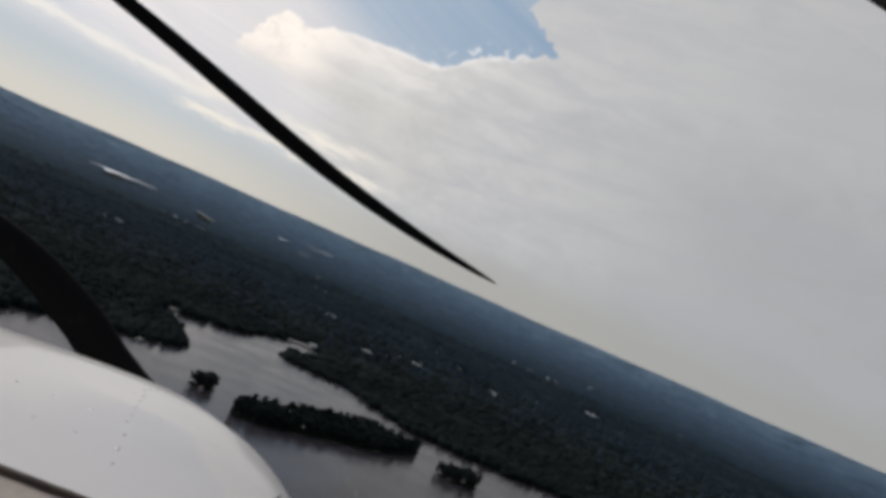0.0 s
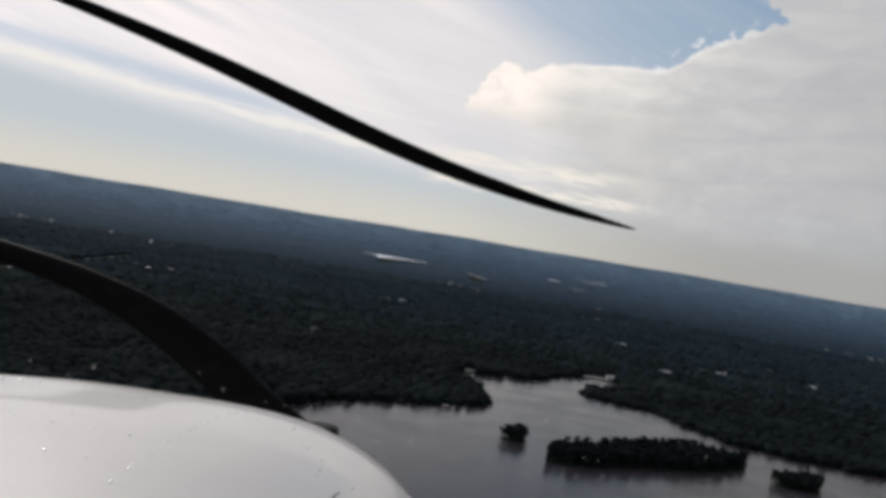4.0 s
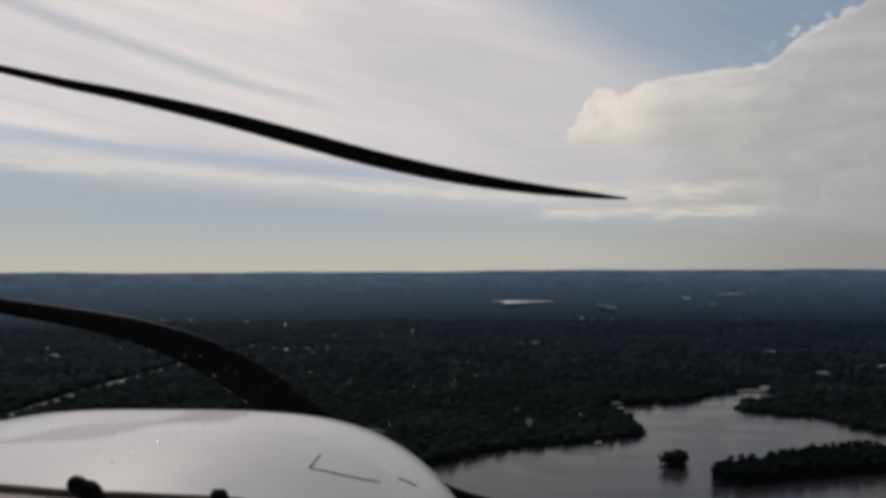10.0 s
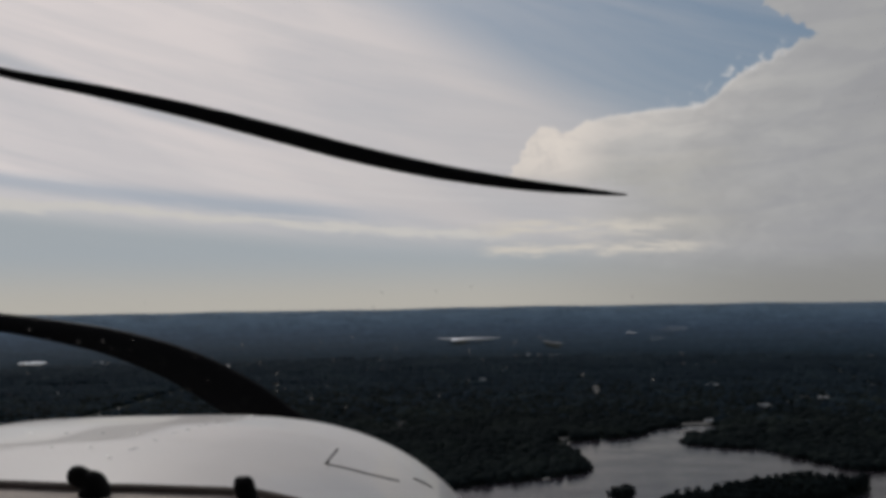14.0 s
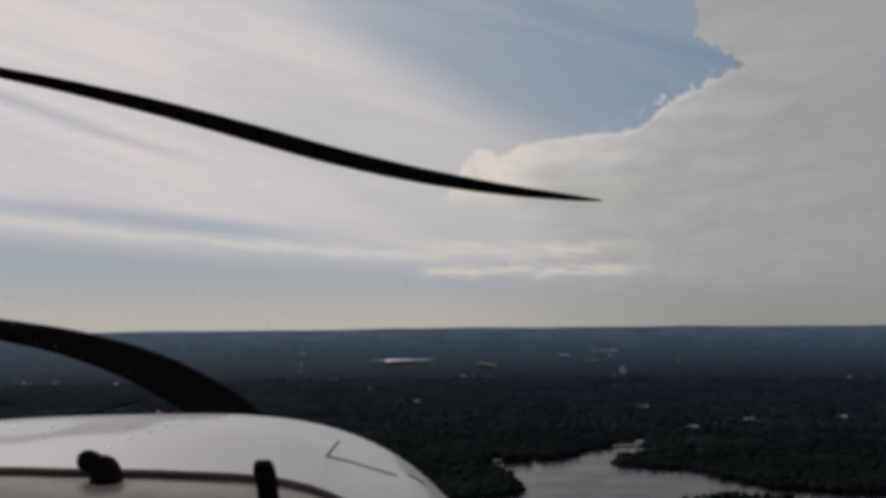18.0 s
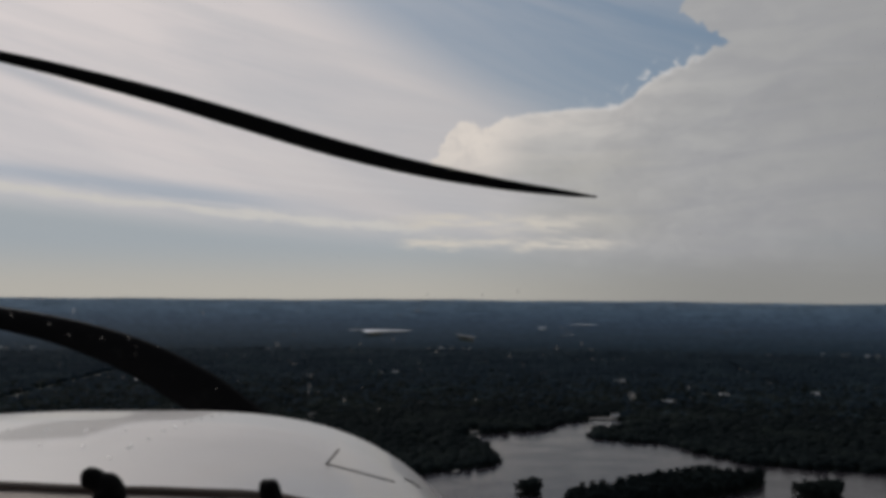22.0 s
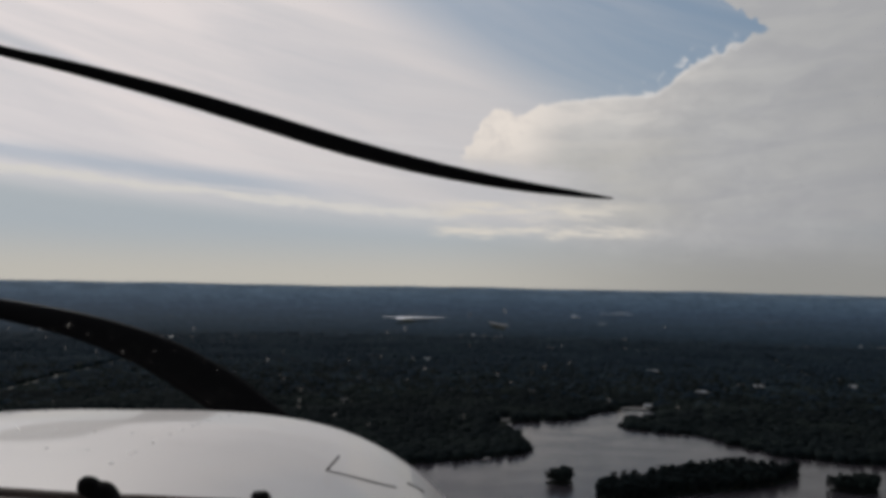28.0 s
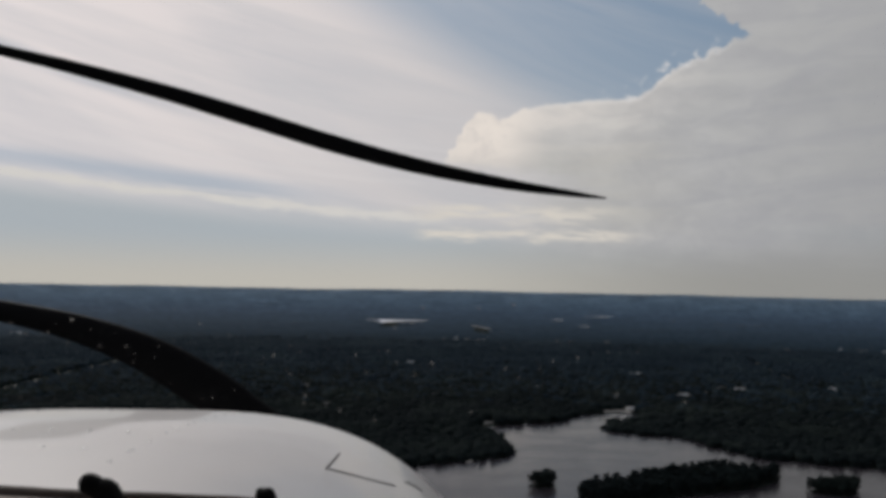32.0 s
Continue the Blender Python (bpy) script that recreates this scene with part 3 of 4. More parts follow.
def free_of(x, y, edge=0.0):
    """Spots where trees grow: not water, not road, not clearing."""
    ok = ~inside(x, y, LAKE) & ~inside(x, y, INLET)
    for poly in (BIG,):
        ok |= inside(x, y, poly)
    for poly in FAR_WATER:
        # also clears trees on the camera's side, so the patch shows
        for k in (1.0, 1.018, 1.036, 1.054):
            ok &= ~inside(x * k, y * k, poly)
    ok &= ~along_line(x, y, ROAD, 15) & ~along_line(x, y, LANE, 9)
    for cx, cy, a, b in CLEARINGS:
        ok &= ((x - cx) / a) ** 2 + ((y - cy) / b) ** 2 > 1
    return ok


def crown_templates(n, sub, seed):
    """Ragged crowns of unit radius, open below."""
    out = []
    for k in range(n):
        bm = bmesh.new()
        bmesh.ops.create_icosphere(bm, subdivisions=sub, radius=1.0)
        for v in bm.verts:
            q = v.co.normalized()
            h = noise.noise(q * 2.3 + Vector((seed * 7.1 + k * 3.7, 0, 0)))
            v.co = q * (1 + 0.55 * h)
            v.co.z = v.co.z * 0.9 + 0.1
        bmesh.ops.delete(bm, geom=[v for v in bm.verts if v.co.z < -0.45], context="VERTS")
        bmesh.ops.triangulate(bm, faces=list(bm.faces))
        bm.verts.index_update()
        out.append((np.array([v.co[:] for v in bm.verts]), np.array([[v.index for v in f.verts] for f in bm.faces])))
        bm.free()
    return out


def scatter(name, x, y, z, size, tall, templates, mat, label):
    """One mesh of many crowns: size is their radius, tall the height of their tops."""
    rnd = np.random.RandomState(len(x))
    pick = rnd.randint(0, len(templates), len(x))
    V, F, base = [], [], 0
    for k, (tv, tf) in enumerate(templates):
        sel = np.where(pick == k)[0]
        if not len(sel):
            continue
        a = rnd.uniform(0, 2 * math.pi, len(sel))
        c, s = np.cos(a)[:, None], np.sin(a)[:, None]
        sx = size[sel][:, None] * rnd.uniform(0.85, 1.2, (len(sel), 1))
        px = (tv[None, :, 0] * c - tv[None, :, 1] * s) * sx + x[sel][:, None]
        py = (tv[None, :, 0] * s + tv[None, :, 1] * c) * sx + y[sel][:, None]
        pz = (tv[None, :, 2] + 0.45) * (tall[sel] / 1.55)[:, None] * 0.9 + z[sel][:, None]
        V.append(np.stack([px, py, pz], -1).reshape(-1, 3))
        F.append((tf[None] + (base + np.arange(len(sel)) * len(tv))[:, None, None]).reshape(-1, 3))
        base += len(sel) * len(tv)
    ob = new(name, mesh(name, np.concatenate(V), np.concatenate(F), mat, True))
    tagged(ob, label, "trees", kind="stuff")
    return ob


def wedge_points(r0, r1, gap, seed, a0=-42.0, a1=50.0):
    """Jittered spots in the sector ahead, about gap metres apart."""
    rnd = np.random.RandomState(seed)
    x, y = np.meshgrid(np.arange(-r1, r1, gap), np.arange(0, r1, gap))
    x = (x + rnd.uniform(-0.48, 0.48, x.shape) * gap).ravel()
    y = (y + rnd.uniform(-0.48, 0.48, y.shape) * gap).ravel()
    r, a = np.hypot(x, y), np.degrees(np.arctan2(x, y))
    keep = (r > r0) & (r < r1) & (a > a0) & (a < a1)
    return x[keep], y[keep]


NEAR_CROWNS = crown_templates(6, 2, 1)
FAR_CROWNS = crown_templates(5, 1, 2)


def dome_templates(n):
    """Plain ragged domes for the farthest crowns."""
    out = []
    for k in range(n):
        rnd = random.Random(k + 50)
        ring = [(math.cos(a) * r, math.sin(a) * r, -0.45) for a, r in ((i * math.pi / 3, rnd.uniform(0.8, 1.25)) for i in range(6))]
        out.append((np.array(ring + [(rnd.uniform(-0.25, 0.25), rnd.uniform(-0.25, 0.25), 1.0)]), np.array([[i, (i + 1) % 6, 6] for i in range(6)])))
    return out


FAR_DOMES = dome_templates(6)


def patchy(x, y, scale):
    """Slow waves over the plan, from -1 to 1, for stands of taller and lower trees."""
    return (np.sin(x / scale + 1.7 * np.sin(y / scale * 0.7)) + np.sin(y / scale * 1.3 + 1.3 * np.sin(x / scale * 0.6 + 2))) / 2


def build_woods():
    rnd = np.random.RandomState(5)
    spots = []
    for r0, r1, gap in ((430, 1150, 7.4), (1150, 2300, 9.5), (2300, 4960, 12.0)):
        x, y = wedge_points(r0, r1, gap, 3)
        ok = free_of(x, y)
        x, y = x[ok], y[ok]
        stand = patchy(x, y, 55.0) + 0.6 * patchy(x + 900, y, 23.0)
        far = r0 > 2000
        size = gap * rnd.uniform(0.55 if far else 0.45, 1.1 if far else 0.95, len(x)) * np.interp(np.hypot(x, y), (2400, 3300, 4200), (1.0, 1.5, 2.0))
        tall = (9.5 + 2.2 * stand) * rnd.uniform(0.8 if far else 0.7, 1.1 if far else 1.25, len(x)) * np.interp(np.hypot(x, y), (2400, 3400, 4200), (1.0, 0.32, 0.26))
        spots.append(np.stack([x, y, land(np.hypot(x, y), np.arctan2(x, y)), size, tall]))
    near, middle, rest = spots
    r = np.hypot(rest[0], rest[1]) + rnd.uniform(-230, 230, rest.shape[1])
    q = np.hypot(middle[0], middle[1]) + rnd.uniform(-350, 350, middle.shape[1])
    close = np.hypot(near[0], near[1]) < 760
    scatter("shore_woods", *near[:, close], NEAR_CROWNS, FOLIAGE, "dense dark green broadleaf woods round the lake")
    scatter("inner_woods", *near[:, ~close], FAR_CROWNS, FOLIAGE, "dense dark green broadleaf woods behind the shore")
    scatter("middle_woods", *middle[:, q < 1600], FAR_CROWNS, FOLIAGE, "dense dark green woods beyond the lake")
    scatter("outer_woods", *middle[:, q >= 1600], FAR_CROWNS, FOLIAGE_HAZE, "dense blue-green woods beyond the lake")
    scatter("plain_woods", *rest[:, r < 2600], FAR_CROWNS, FOLIAGE_HAZE, "blue-green woods out on the plain")
    scatter("outlying_woods", *rest[:, (r >= 2600) & (r < 2900)], FAR_DOMES, FOLIAGE_HAZE, "blue-green woods far out on the plain")
    # each stand farther off has more haze painted into its colour
    for k, (start, name, _) in enumerate(HAZE_STANDS):
        end = HAZE_STANDS[k + 1][0] if k + 1 < len(HAZE_STANDS) else 9999
        scatter(name, *rest[:, (r >= start) & (r < end)], FAR_DOMES, HAZE_FOLIAGE[k], "bluish spruce woods on the far rising land")


build_woods()


def strip(name, line, width, z, mat, words):
    """A road as a raised strip."""
    bm = bmesh.new()
    rows = []
    for i, (x, y) in enumerate(line):
        a, b_ = line[max(0, i - 1)], line[min(len(line) - 1, i + 1)]
        d = Vector((b_[0] - a[0], b_[1] - a[1], 0)).normalized()
        s = Vector((-d.y, d.x, 0)) * width / 2
        p = Vector((x, y, z))
        rows.append([bm.verts.new(p + s - Vector((0, 0, z + 0.2))), bm.verts.new(p + s), bm.verts.new(p - s), bm.verts.new(p - s - Vector((0, 0, z + 0.2)))])
    for r0, r1 in zip(rows, rows[1:]):
        for k in range(3):
            bm.faces.new((r0[k], r0[k + 1], r1[k + 1], r1[k]))
    bmesh.ops.recalc_face_normals(bm, faces=bm.faces)
    me = bpy.data.meshes.new(name)
    bm.to_mesh(me)
    bm.free()
    me.materials.append(mat)
    return tagged(new(name, me), words, "road", kind="structure")


GRASS = plain("rough_grass", (0.026, 0.036, 0.021), 0.9, grain=0.05, deep=0.5)
ASPHALT = plain("pale_concrete", (0.14, 0.137, 0.13), 0.7, grain=0.2)
strip("verge", ROAD, 22, 0.2, GRASS, "rough grass verge beside the highway")
strip("road", ROAD, 9, 0.5, ASPHALT, "pale straight highway cut through the woods")
strip("lane", LANE, 6, 0.5, ASPHALT, "narrow country lane between trees")

# ---------------------------------------------------------------- the aircraft
FOCAL = 784 / math.tan(radians(HFOV / 2))
plane = new("light_aircraft")
plane.matrix_world = Matrix(((R0[0], A0[0], U0[0], EYE[0]), (R0[1], A0[1], U0[1], EYE[1]), (R0[2], A0[2], U0[2], EYE[2]), (0, 0, 0, 1)))
tagged(plane, "white single-engine light aircraft in flight, seen from its cockpit", "aircraft")


def part(name, bm, mat, parent, label="", smooth=True):
    me = bpy.data.meshes.new(name)
    bmesh.ops.recalc_face_normals(bm, faces=bm.faces)
    for f in bm.faces:
        f.smooth = smooth
    bm.to_mesh(me)
    bm.free()
    me.materials.append(mat)
    ob = new(name, me)
    ob.parent = parent
    return tagged(ob, label)


def at(u, v, d):
    """The spot d metres ahead at pixel (u, v) of the camera's level view."""
    return Vector(((u - 784) / FOCAL * d, d, (441 - v) / FOCAL * d))


def lerp_table(x, table):
    return float(np.interp(x, [p[0] for p in table], [p[1] for p in table]))


TOP = [(0.55, -0.249), (0.93, -0.2464), (1.0, -0.2469), (1.1, -0.2481), (1.2, -0.251), (1.4, -0.262), (1.6, -0.283), (1.75, -0.317), (1.88, -0.374), (1.95, -0.459)]
HALF = [(0.55, 0.666), (1.0, 0.661), (1.6, 0.634), (1.8, 0.574), (1.9, 0.481), (1.95, 0.352)]
MIDDLE = -0.5525


def cowl_point(d, q):
    """q runs from -1 to 1 across the cowling."""
    half = lerp_table(d, HALF)
    cx = MIDDLE + 0.12 * max(0.0, d - 1.6)
    x = q * half
    k = max(0.0, 1 - abs(q) ** 3.48) ** (1 / 1.502)
    return Vector((cx + x, d, lerp_table(d, TOP) - 0.315 * (1 - k)))


def on_cowl(u, v):
    """The spot of the cowling at pixel (u, v) of the camera's level view, and how it faces."""
    for d in np.arange(0.86, 1.66, 0.002):
        p = at(u, v, d)
        half = lerp_table(d, HALF)
        q = (p.x - MIDDLE) / half
        if abs(q) < 0.995 and cowl_point(d, q).z >= p.z:
            e = 0.01
            n = (cowl_point(d, q + e) - cowl_point(d, q - e)).cross(cowl_point(d + e, q) - cowl_point(d - e, q)).normalized()
            return cowl_point(d, q), (n if n.z > 0 else -n)
    return None, None


# the line along which the windscreen stands on the cowling, and how far ahead it lies across the cowling
FOOT = [(-420, 831), (-207, 847), (0, 858), (98, 864), (251, 870), (403, 876), (485, 882), (560, 900), (680, 960)]
FOOT_LINE = [on_cowl(u, lerp_table(u, FOOT))[0] for u in np.linspace(-420, 680, 34)]
REAR = [((p.x - MIDDLE) / lerp_table(p.y, HALF), p.y) for p in FOOT_LINE]


def build_cowling():
    bm = bmesh.new()
    ahead = np.concatenate([np.linspace(0.0, 0.66, 28), np.linspace(0.69, 1.0, 22)])
    qs = np.sin(np.linspace(-math.pi / 2, math.pi / 2, 81))
    rows = []
    start = [lerp_table(q, REAR) for q in qs]
    for s in ahead:
        rows.append([bm.verts.new(cowl_point(d + s * (1.95 - d), q)) for d, q in zip(start, qs)])
    for r0, r1 in zip(rows, rows[1:]):
        for i in range(len(qs) - 1):
            bm.faces.new((r0[i], r0[i + 1], r1[i + 1], r1[i]))
    # flanks and nose face, down to the belly
    for edge_i in (0, -1):
        low = []
        for r in rows:
            p = r[edge_i].co
            low.append(bm.verts.new((p.x * 0.98 - 0.01, p.y, p.z - 0.35)))
        for k in range(len(rows) - 1):
            bm.faces.new((rows[k][edge_i], rows[k + 1][edge_i], low[k + 1], low[k]))
    front = rows[-1]
    hub = bm.verts.new((-0.50, 2.0, -0.62))
    for i in range(len(front) - 1):
        bm.faces.new((front[i], front[i + 1], hub))
    return part("cowling", bm, PAINT, plane, "glossy white engine cowling with rivets and a painted wire shadow")


build_cowling()

# propeller: two black blades on a hub in front of the cowling, bent to fit the camera's view; one sweeps to the right,
# the other out to the left and back over the top
SWEEP_RIGHT = [(560, 826, 50), (600, 846, 66), (660, 876, 70), (730, 906, 60), (800, 924, 52), (900, 936, 43), (1000, 941, 35), (1100, 945, 27), (1200, 948, 17), (1255, 949, 4)]
SWEEP_OVER = [(600, 836, 66), (520, 791, 72), (450, 748, 76), (400, 709, 76), (350, 677, 73), (300, 648, 68), (250, 624, 61), (200, 605, 55), (150, 589, 49), (100, 576, 44), (0, 556, 37), (-150, 531, 30), (-330, 498, 24),
              (-560, 430, 18), (-700, 300, 15), (-690, 130, 14), (-560, 35, 14), (-330, 22, 15), (-150, 60, 16), (0, 98, 19), (130, 128, 23), (300, 172, 28), (450, 216, 31), (600, 261, 31), (750, 299, 27), (900, 328, 20), (1020, 345, 11), (1078, 352, 3)]
propeller = new("propeller")
propeller.parent = plane
propeller.location = at(585, 800, 2.12)
tagged(propeller, "black two-blade propeller at rest, blades bent to fit the camera's view")


def glide(points, per=7):
    """A smooth run through the rows given."""
    P = [Vector(p) for p in points]
    out = []
    for i in range(len(P) - 1):
        p0, p1, p2, p3 = P[max(0, i - 1)], P[i], P[i + 1], P[min(len(P) - 1, i + 2)]
        for j in range(per):
            t = j / per
            out.append(0.5 * (2 * p1 + (p2 - p0) * t + (2 * p0 - 5 * p1 + 4 * p2 - p3) * t * t + (3 * p1 - p0 - 3 * p2 + p3) * t ** 3))
    return out + [P[-1]]


def build_blade(points):
    bm = bmesh.new()
    rows = []
    run = glide(points)
    for i, q in enumerate(run):
        d = (run[min(i + 1, len(run) - 1)] - run[max(i - 1, 0)]).xy.normalized()
        nrm = Vector((-d.y, d.x))
        ring = []
        for k in range(12):
            a = 2 * math.pi * k / 12
            o = math.cos(a) * q.z / 2
            p = at(q.x + nrm.x * o, q.y + nrm.y * o, 2.12)
            p.y += 0.014 * math.sin(a) * min(1.0, q.z / 40) + 0.2 * (o / FOCAL * 2.12)
            ring.append(bm.verts.new(p - propeller.location))
        rows.append(ring)
    for r0, r1 in zip(rows, rows[1:]):
        for k in range(12):
            bm.faces.new((r0[k], r0[(k + 1) % 12], r1[(k + 1) % 12], r1[k]))
    for r in (rows[0], rows[-1]):
        bm.faces.new(r)
    return part("blade", bm, BLADE, propeller)


build_blade(SWEEP_RIGHT)
build_blade(SWEEP_OVER)
bm = bmesh.new()
bmesh.ops.create_uvsphere(bm, u_segments=24, v_segments=12, radius=0.09)
for v in bm.verts:
    v.co.y *= 1.5
    v.co.x -= 0.06
    v.co.z -= 0.14
bm2 = bmesh.new()
bmesh.ops.create_cone(bm2, cap_ends=True, segments=20, radius1=0.055, radius2=0.045, depth=0.12, matrix=Matrix.Translation((0.0, 0.02, -0.04)))
part("hub", bm2, BLADE, propeller, "black blade clamp")
part("spinner", bm, PAINT, propeller, "white rounded spinner over the hub")


def dome(bm, p, n, r, high=0.4, seg=10):
    """A low round head of radius r on p."""
    z = Vector(n).normalized()
    x = z.orthogonal().normalized()
    y = z.cross(x)
    rings = []
    for k, (rr, hh) in enumerate(((1.0, -0.1), (0.85, 0.55 * high), (0.5, 0.9 * high))):
        rings.append([bm.verts.new(p + (x * math.cos(a) + y * math.sin(a)) * r * rr + z * r * hh) for a in (2 * math.pi * i / seg for i in range(seg))])
    top = bm.verts.new(p + z * r * high)
    for r0, r1 in zip(rings, rings[1:]):
        for i in range(seg):
            bm.faces.new((r0[i], r0[(i + 1) % seg], r1[(i + 1) % seg], r1[i]))
    for i in range(seg):
        bm.faces.new((rings[-1][i], rings[-1][(i + 1) % seg], top))


RIVETS = [(10, 734), (42, 732), (75, 731), (27, 761), (95, 761), (163, 762), (230, 764), (268, 779), (297, 765), (318, 758), (337, 751), (347, 748), (366, 743),
          (386, 739), (402, 735), (420, 733), (436, 733), (78, 789), (152, 791), (228, 796), (194, 813), (235, 793)]
for u, v in RIVETS:
    p, n = on_cowl(u, v)
    if p:
        bm = bmesh.new()
        dome(bm, p, n, 0.0031)
        part("rivet", bm, RIVET, plane)


def ribbon(name, spots, wide, mat, parent, lift=0.0012, label=""):
    """A thin raised strip on the cowling."""
    bm = bmesh.new()
    pts = []
    for (u0, v0), (u1, v1) in zip(spots, spots[1:]):
        for k in range(8):
            pts.append((u0 + (u1 - u0) * k / 8, v0 + (v1 - v0) * k / 8))
    pts.append(spots[-1])
    rows = []
    hits = [on_cowl(*q) for q in pts]
    hits = [h for h in hits if h[0]]
    for i, (p, n) in enumerate(hits):
        d = (hits[min(i + 1, len(hits) - 1)][0] - hits[max(i - 1, 0)][0]).normalized()
        s = d.cross(n).normalized() * wide / 2
        rows.append([bm.verts.new(p - s - n * 0.001), bm.verts.new(p - s * 0.8 + n * lift), bm.verts.new(p + s * 0.8 + n * lift), bm.verts.new(p + s - n * 0.001)])
    for r0, r1 in zip(rows, rows[1:]):
        for k in range(3):
            bm.faces.new((r0[k], r0[k + 1], r1[k + 1], r1[k]))
    return part(name, bm, mat, parent, label)



def wire_stub(foot, tip, r):
    """A thin wire that stands up from the cowling."""
    p, n = on_cowl(*foot)
    top = at(*tip, p.y + 0.004)
    d = (top - p).normalized()
    x = d.orthogonal().normalized()
    y = d.cross(x)
    bm = bmesh.new()
    rows = [[bm.verts.new(q + (x * math.cos(a) + y * math.sin(a)) * k) for a in (math.pi * i / 4 for i in range(8))]
            for q, k in ((p - d * 0.002, r * 1.3), (p + d * 0.003, r), (top - d * 0.001, r), (top, r * 0.5))]
    for r0, r1 in zip(rows, rows[1:]):
        for i in range(8):
            bm.faces.new((r0[i], r0[(i + 1) % 8], r1[(i + 1) % 8], r1[i]))
    bm.faces.new(rows[0])
    bm.faces.new(rows[-1])
    return part("wire_stub", bm, DARK_LINE, plane, "thin dark wire stub")


wire_stub((578, 826), (601, 799), 0.0013)
# the wire stub's shadow, laid on as a thin dark strip
ribbon("stub_shadow", [(578, 826), (640, 842), (700, 858)], 0.0019, DARK_LINE, plane)
ribbon("panel_latch", [(721, 852), (736, 859), (749, 867)], 0.0035, DARK_LINE, plane)

# windscreen foot: brown sealant strip, tan shelf under it, two black knobs
bm = bmesh.new()
rows = []
for p in FOOT_LINE:
    rows.append([bm.verts.new(p + Vector((0, y, z))) for y, z in ((0.009, -0.010), (0.008, 0.001), (0.003, 0.003), (-0.004, 0.002), (-0.006, -0.001), (-0.006, -0.012))])
for r0, r1 in zip(rows, rows[1:]):
    for k in range(5):
        bm.faces.new((r0[k], r0[k + 1], r1[k + 1], r1[k]))
part("windscreen_seal", bm, TRIM, plane, "dull brown sealant strip at the windscreen foot")
bm = bmesh.new()
rows = []
for foot in FOOT_LINE:
    p = foot + Vector((0, -0.006, -0.004))
    q = p + Vector((0, -0.14, -0.012))
    rows.append([bm.verts.new(v) for v in (p, p * 0.5 + q * 0.5 + Vector((0, 0, 0.002)), q, q + Vector((0, 0.01, -0.02)), p + Vector((0, 0, -0.02)))])
for r0, r1 in zip(rows, rows[1:]):
    for k in range(5):
        bm.faces.new((r0[k], r0[(k + 1) % 5], r1[(k + 1) % 5], r1[k]))
part("glareshield", bm, SHELF, plane, "pale tan glareshield top")
for spots in ([(28, 878)], [(88, 877)], [(125, 877), (140, 879)], [(250, 884)], [(352, 887)]):
    bm = bmesh.new()
    for u, v in spots:
        dome(bm, at(u, v + 2, 0.962), (0, -0.3, 1), 0.004)
    part("screw_head", bm, RIVET, plane)


def knob(path, d):
    """A black stalk that ends in a rounded head lying over to one side."""
    ob = new("knob")
    ob.parent = plane
    bm = bmesh.new()
    run = glide(path, 4)
    rows = []
    for i, q in enumerate(run):
        way = (run[min(i + 1, len(run) - 1)] - run[max(i - 1, 0)]).xy.normalized()
        c, side = at(q.x, q.y, d), Vector((way.y, 0, way.x))
        r = q.z / FOCAL * d
        rows.append([bm.verts.new(c + side * math.cos(a) * r + Vector((0, math.sin(a) * r, 0))) for a in (2 * math.pi * k / 16 for k in range(16))])
    for r0, r1 in zip(rows, rows[1:]):
        for k in range(16):
            bm.faces.new((r0[k], r0[(k + 1) % 16], r1[(k + 1) % 16], r1[k]))
    bm.faces.new(rows[0])
    bm.faces.new(rows[-1])
    part("stalk", bm, BLACK, ob, "black plastic stalk with a rounded head")
    return ob


knob([(137, 846, 2), (139, 846, 10), (146, 847, 17), (157, 849, 19), (170, 856, 19), (182, 862, 24), (186, 876, 28), (186, 905, 28)], 0.93)
knob([(458, 854, 2), (458, 857, 11), (460, 862, 16), (463, 869, 19), (467, 882, 19), (470, 900, 19), (472, 930, 19)], 0.93)

# windscreen with dried specks
GLASS = bpy.data.materials.new("windscreen_glass")
GLASS.use_nodes = True
w = Net(GLASS.node_tree)
tr, gl, mx, out = (w.node(k) for k in ("ShaderNodeBsdfTransparent", "ShaderNodeBsdfGlossy", "ShaderNodeMixShader", "ShaderNodeOutputMaterial"))
tr.inputs[0].default_value = (0.97, 0.975, 0.975, 1)
gl.inputs["Roughness"].default_value = 0.02
fr = w.node("ShaderNodeFresnel")
fr.inputs[0].default_value = 1.06
w.put(mx.inputs[0], fr.outputs[0])
w.put(mx.inputs[1], tr.outputs[0])
w.put(mx.inputs[2], gl.outputs[0])
w.put(out.inputs[0], mx.outputs[0])


def pane_depth(u, v):
    """The windscreen leans back: nearer at the top."""
    return 0.97 / (1 + 0.00034 * (882 - v))


bm = bmesh.new()
us, vs = np.linspace(-1100, 2300, 18), np.linspace(-900, 882, 12)
grid = []
for v in vs:
    row = []
    for u in us:
        p = at(u, v, pane_depth(u, v))
        row.append(bm.verts.new(p))
    grid.append(row)
for r0, r1 in zip(grid, grid[1:]):
    for i in range(len(us) - 1):
        bm.faces.new((r0[i], r0[i + 1], r1[i + 1], r1[i]))
windscreen = part("windscreen", bm, GLASS, plane, "clear curved windscreen spotted with dried specks")
windscreen.visible_shadow = False

SPECK, w, b = material("dried_speck", (0.55, 0.52, 0.48), 0.9)
tr, mx = w.node("ShaderNodeBsdfTransparent"), w.node("ShaderNodeMixShader")
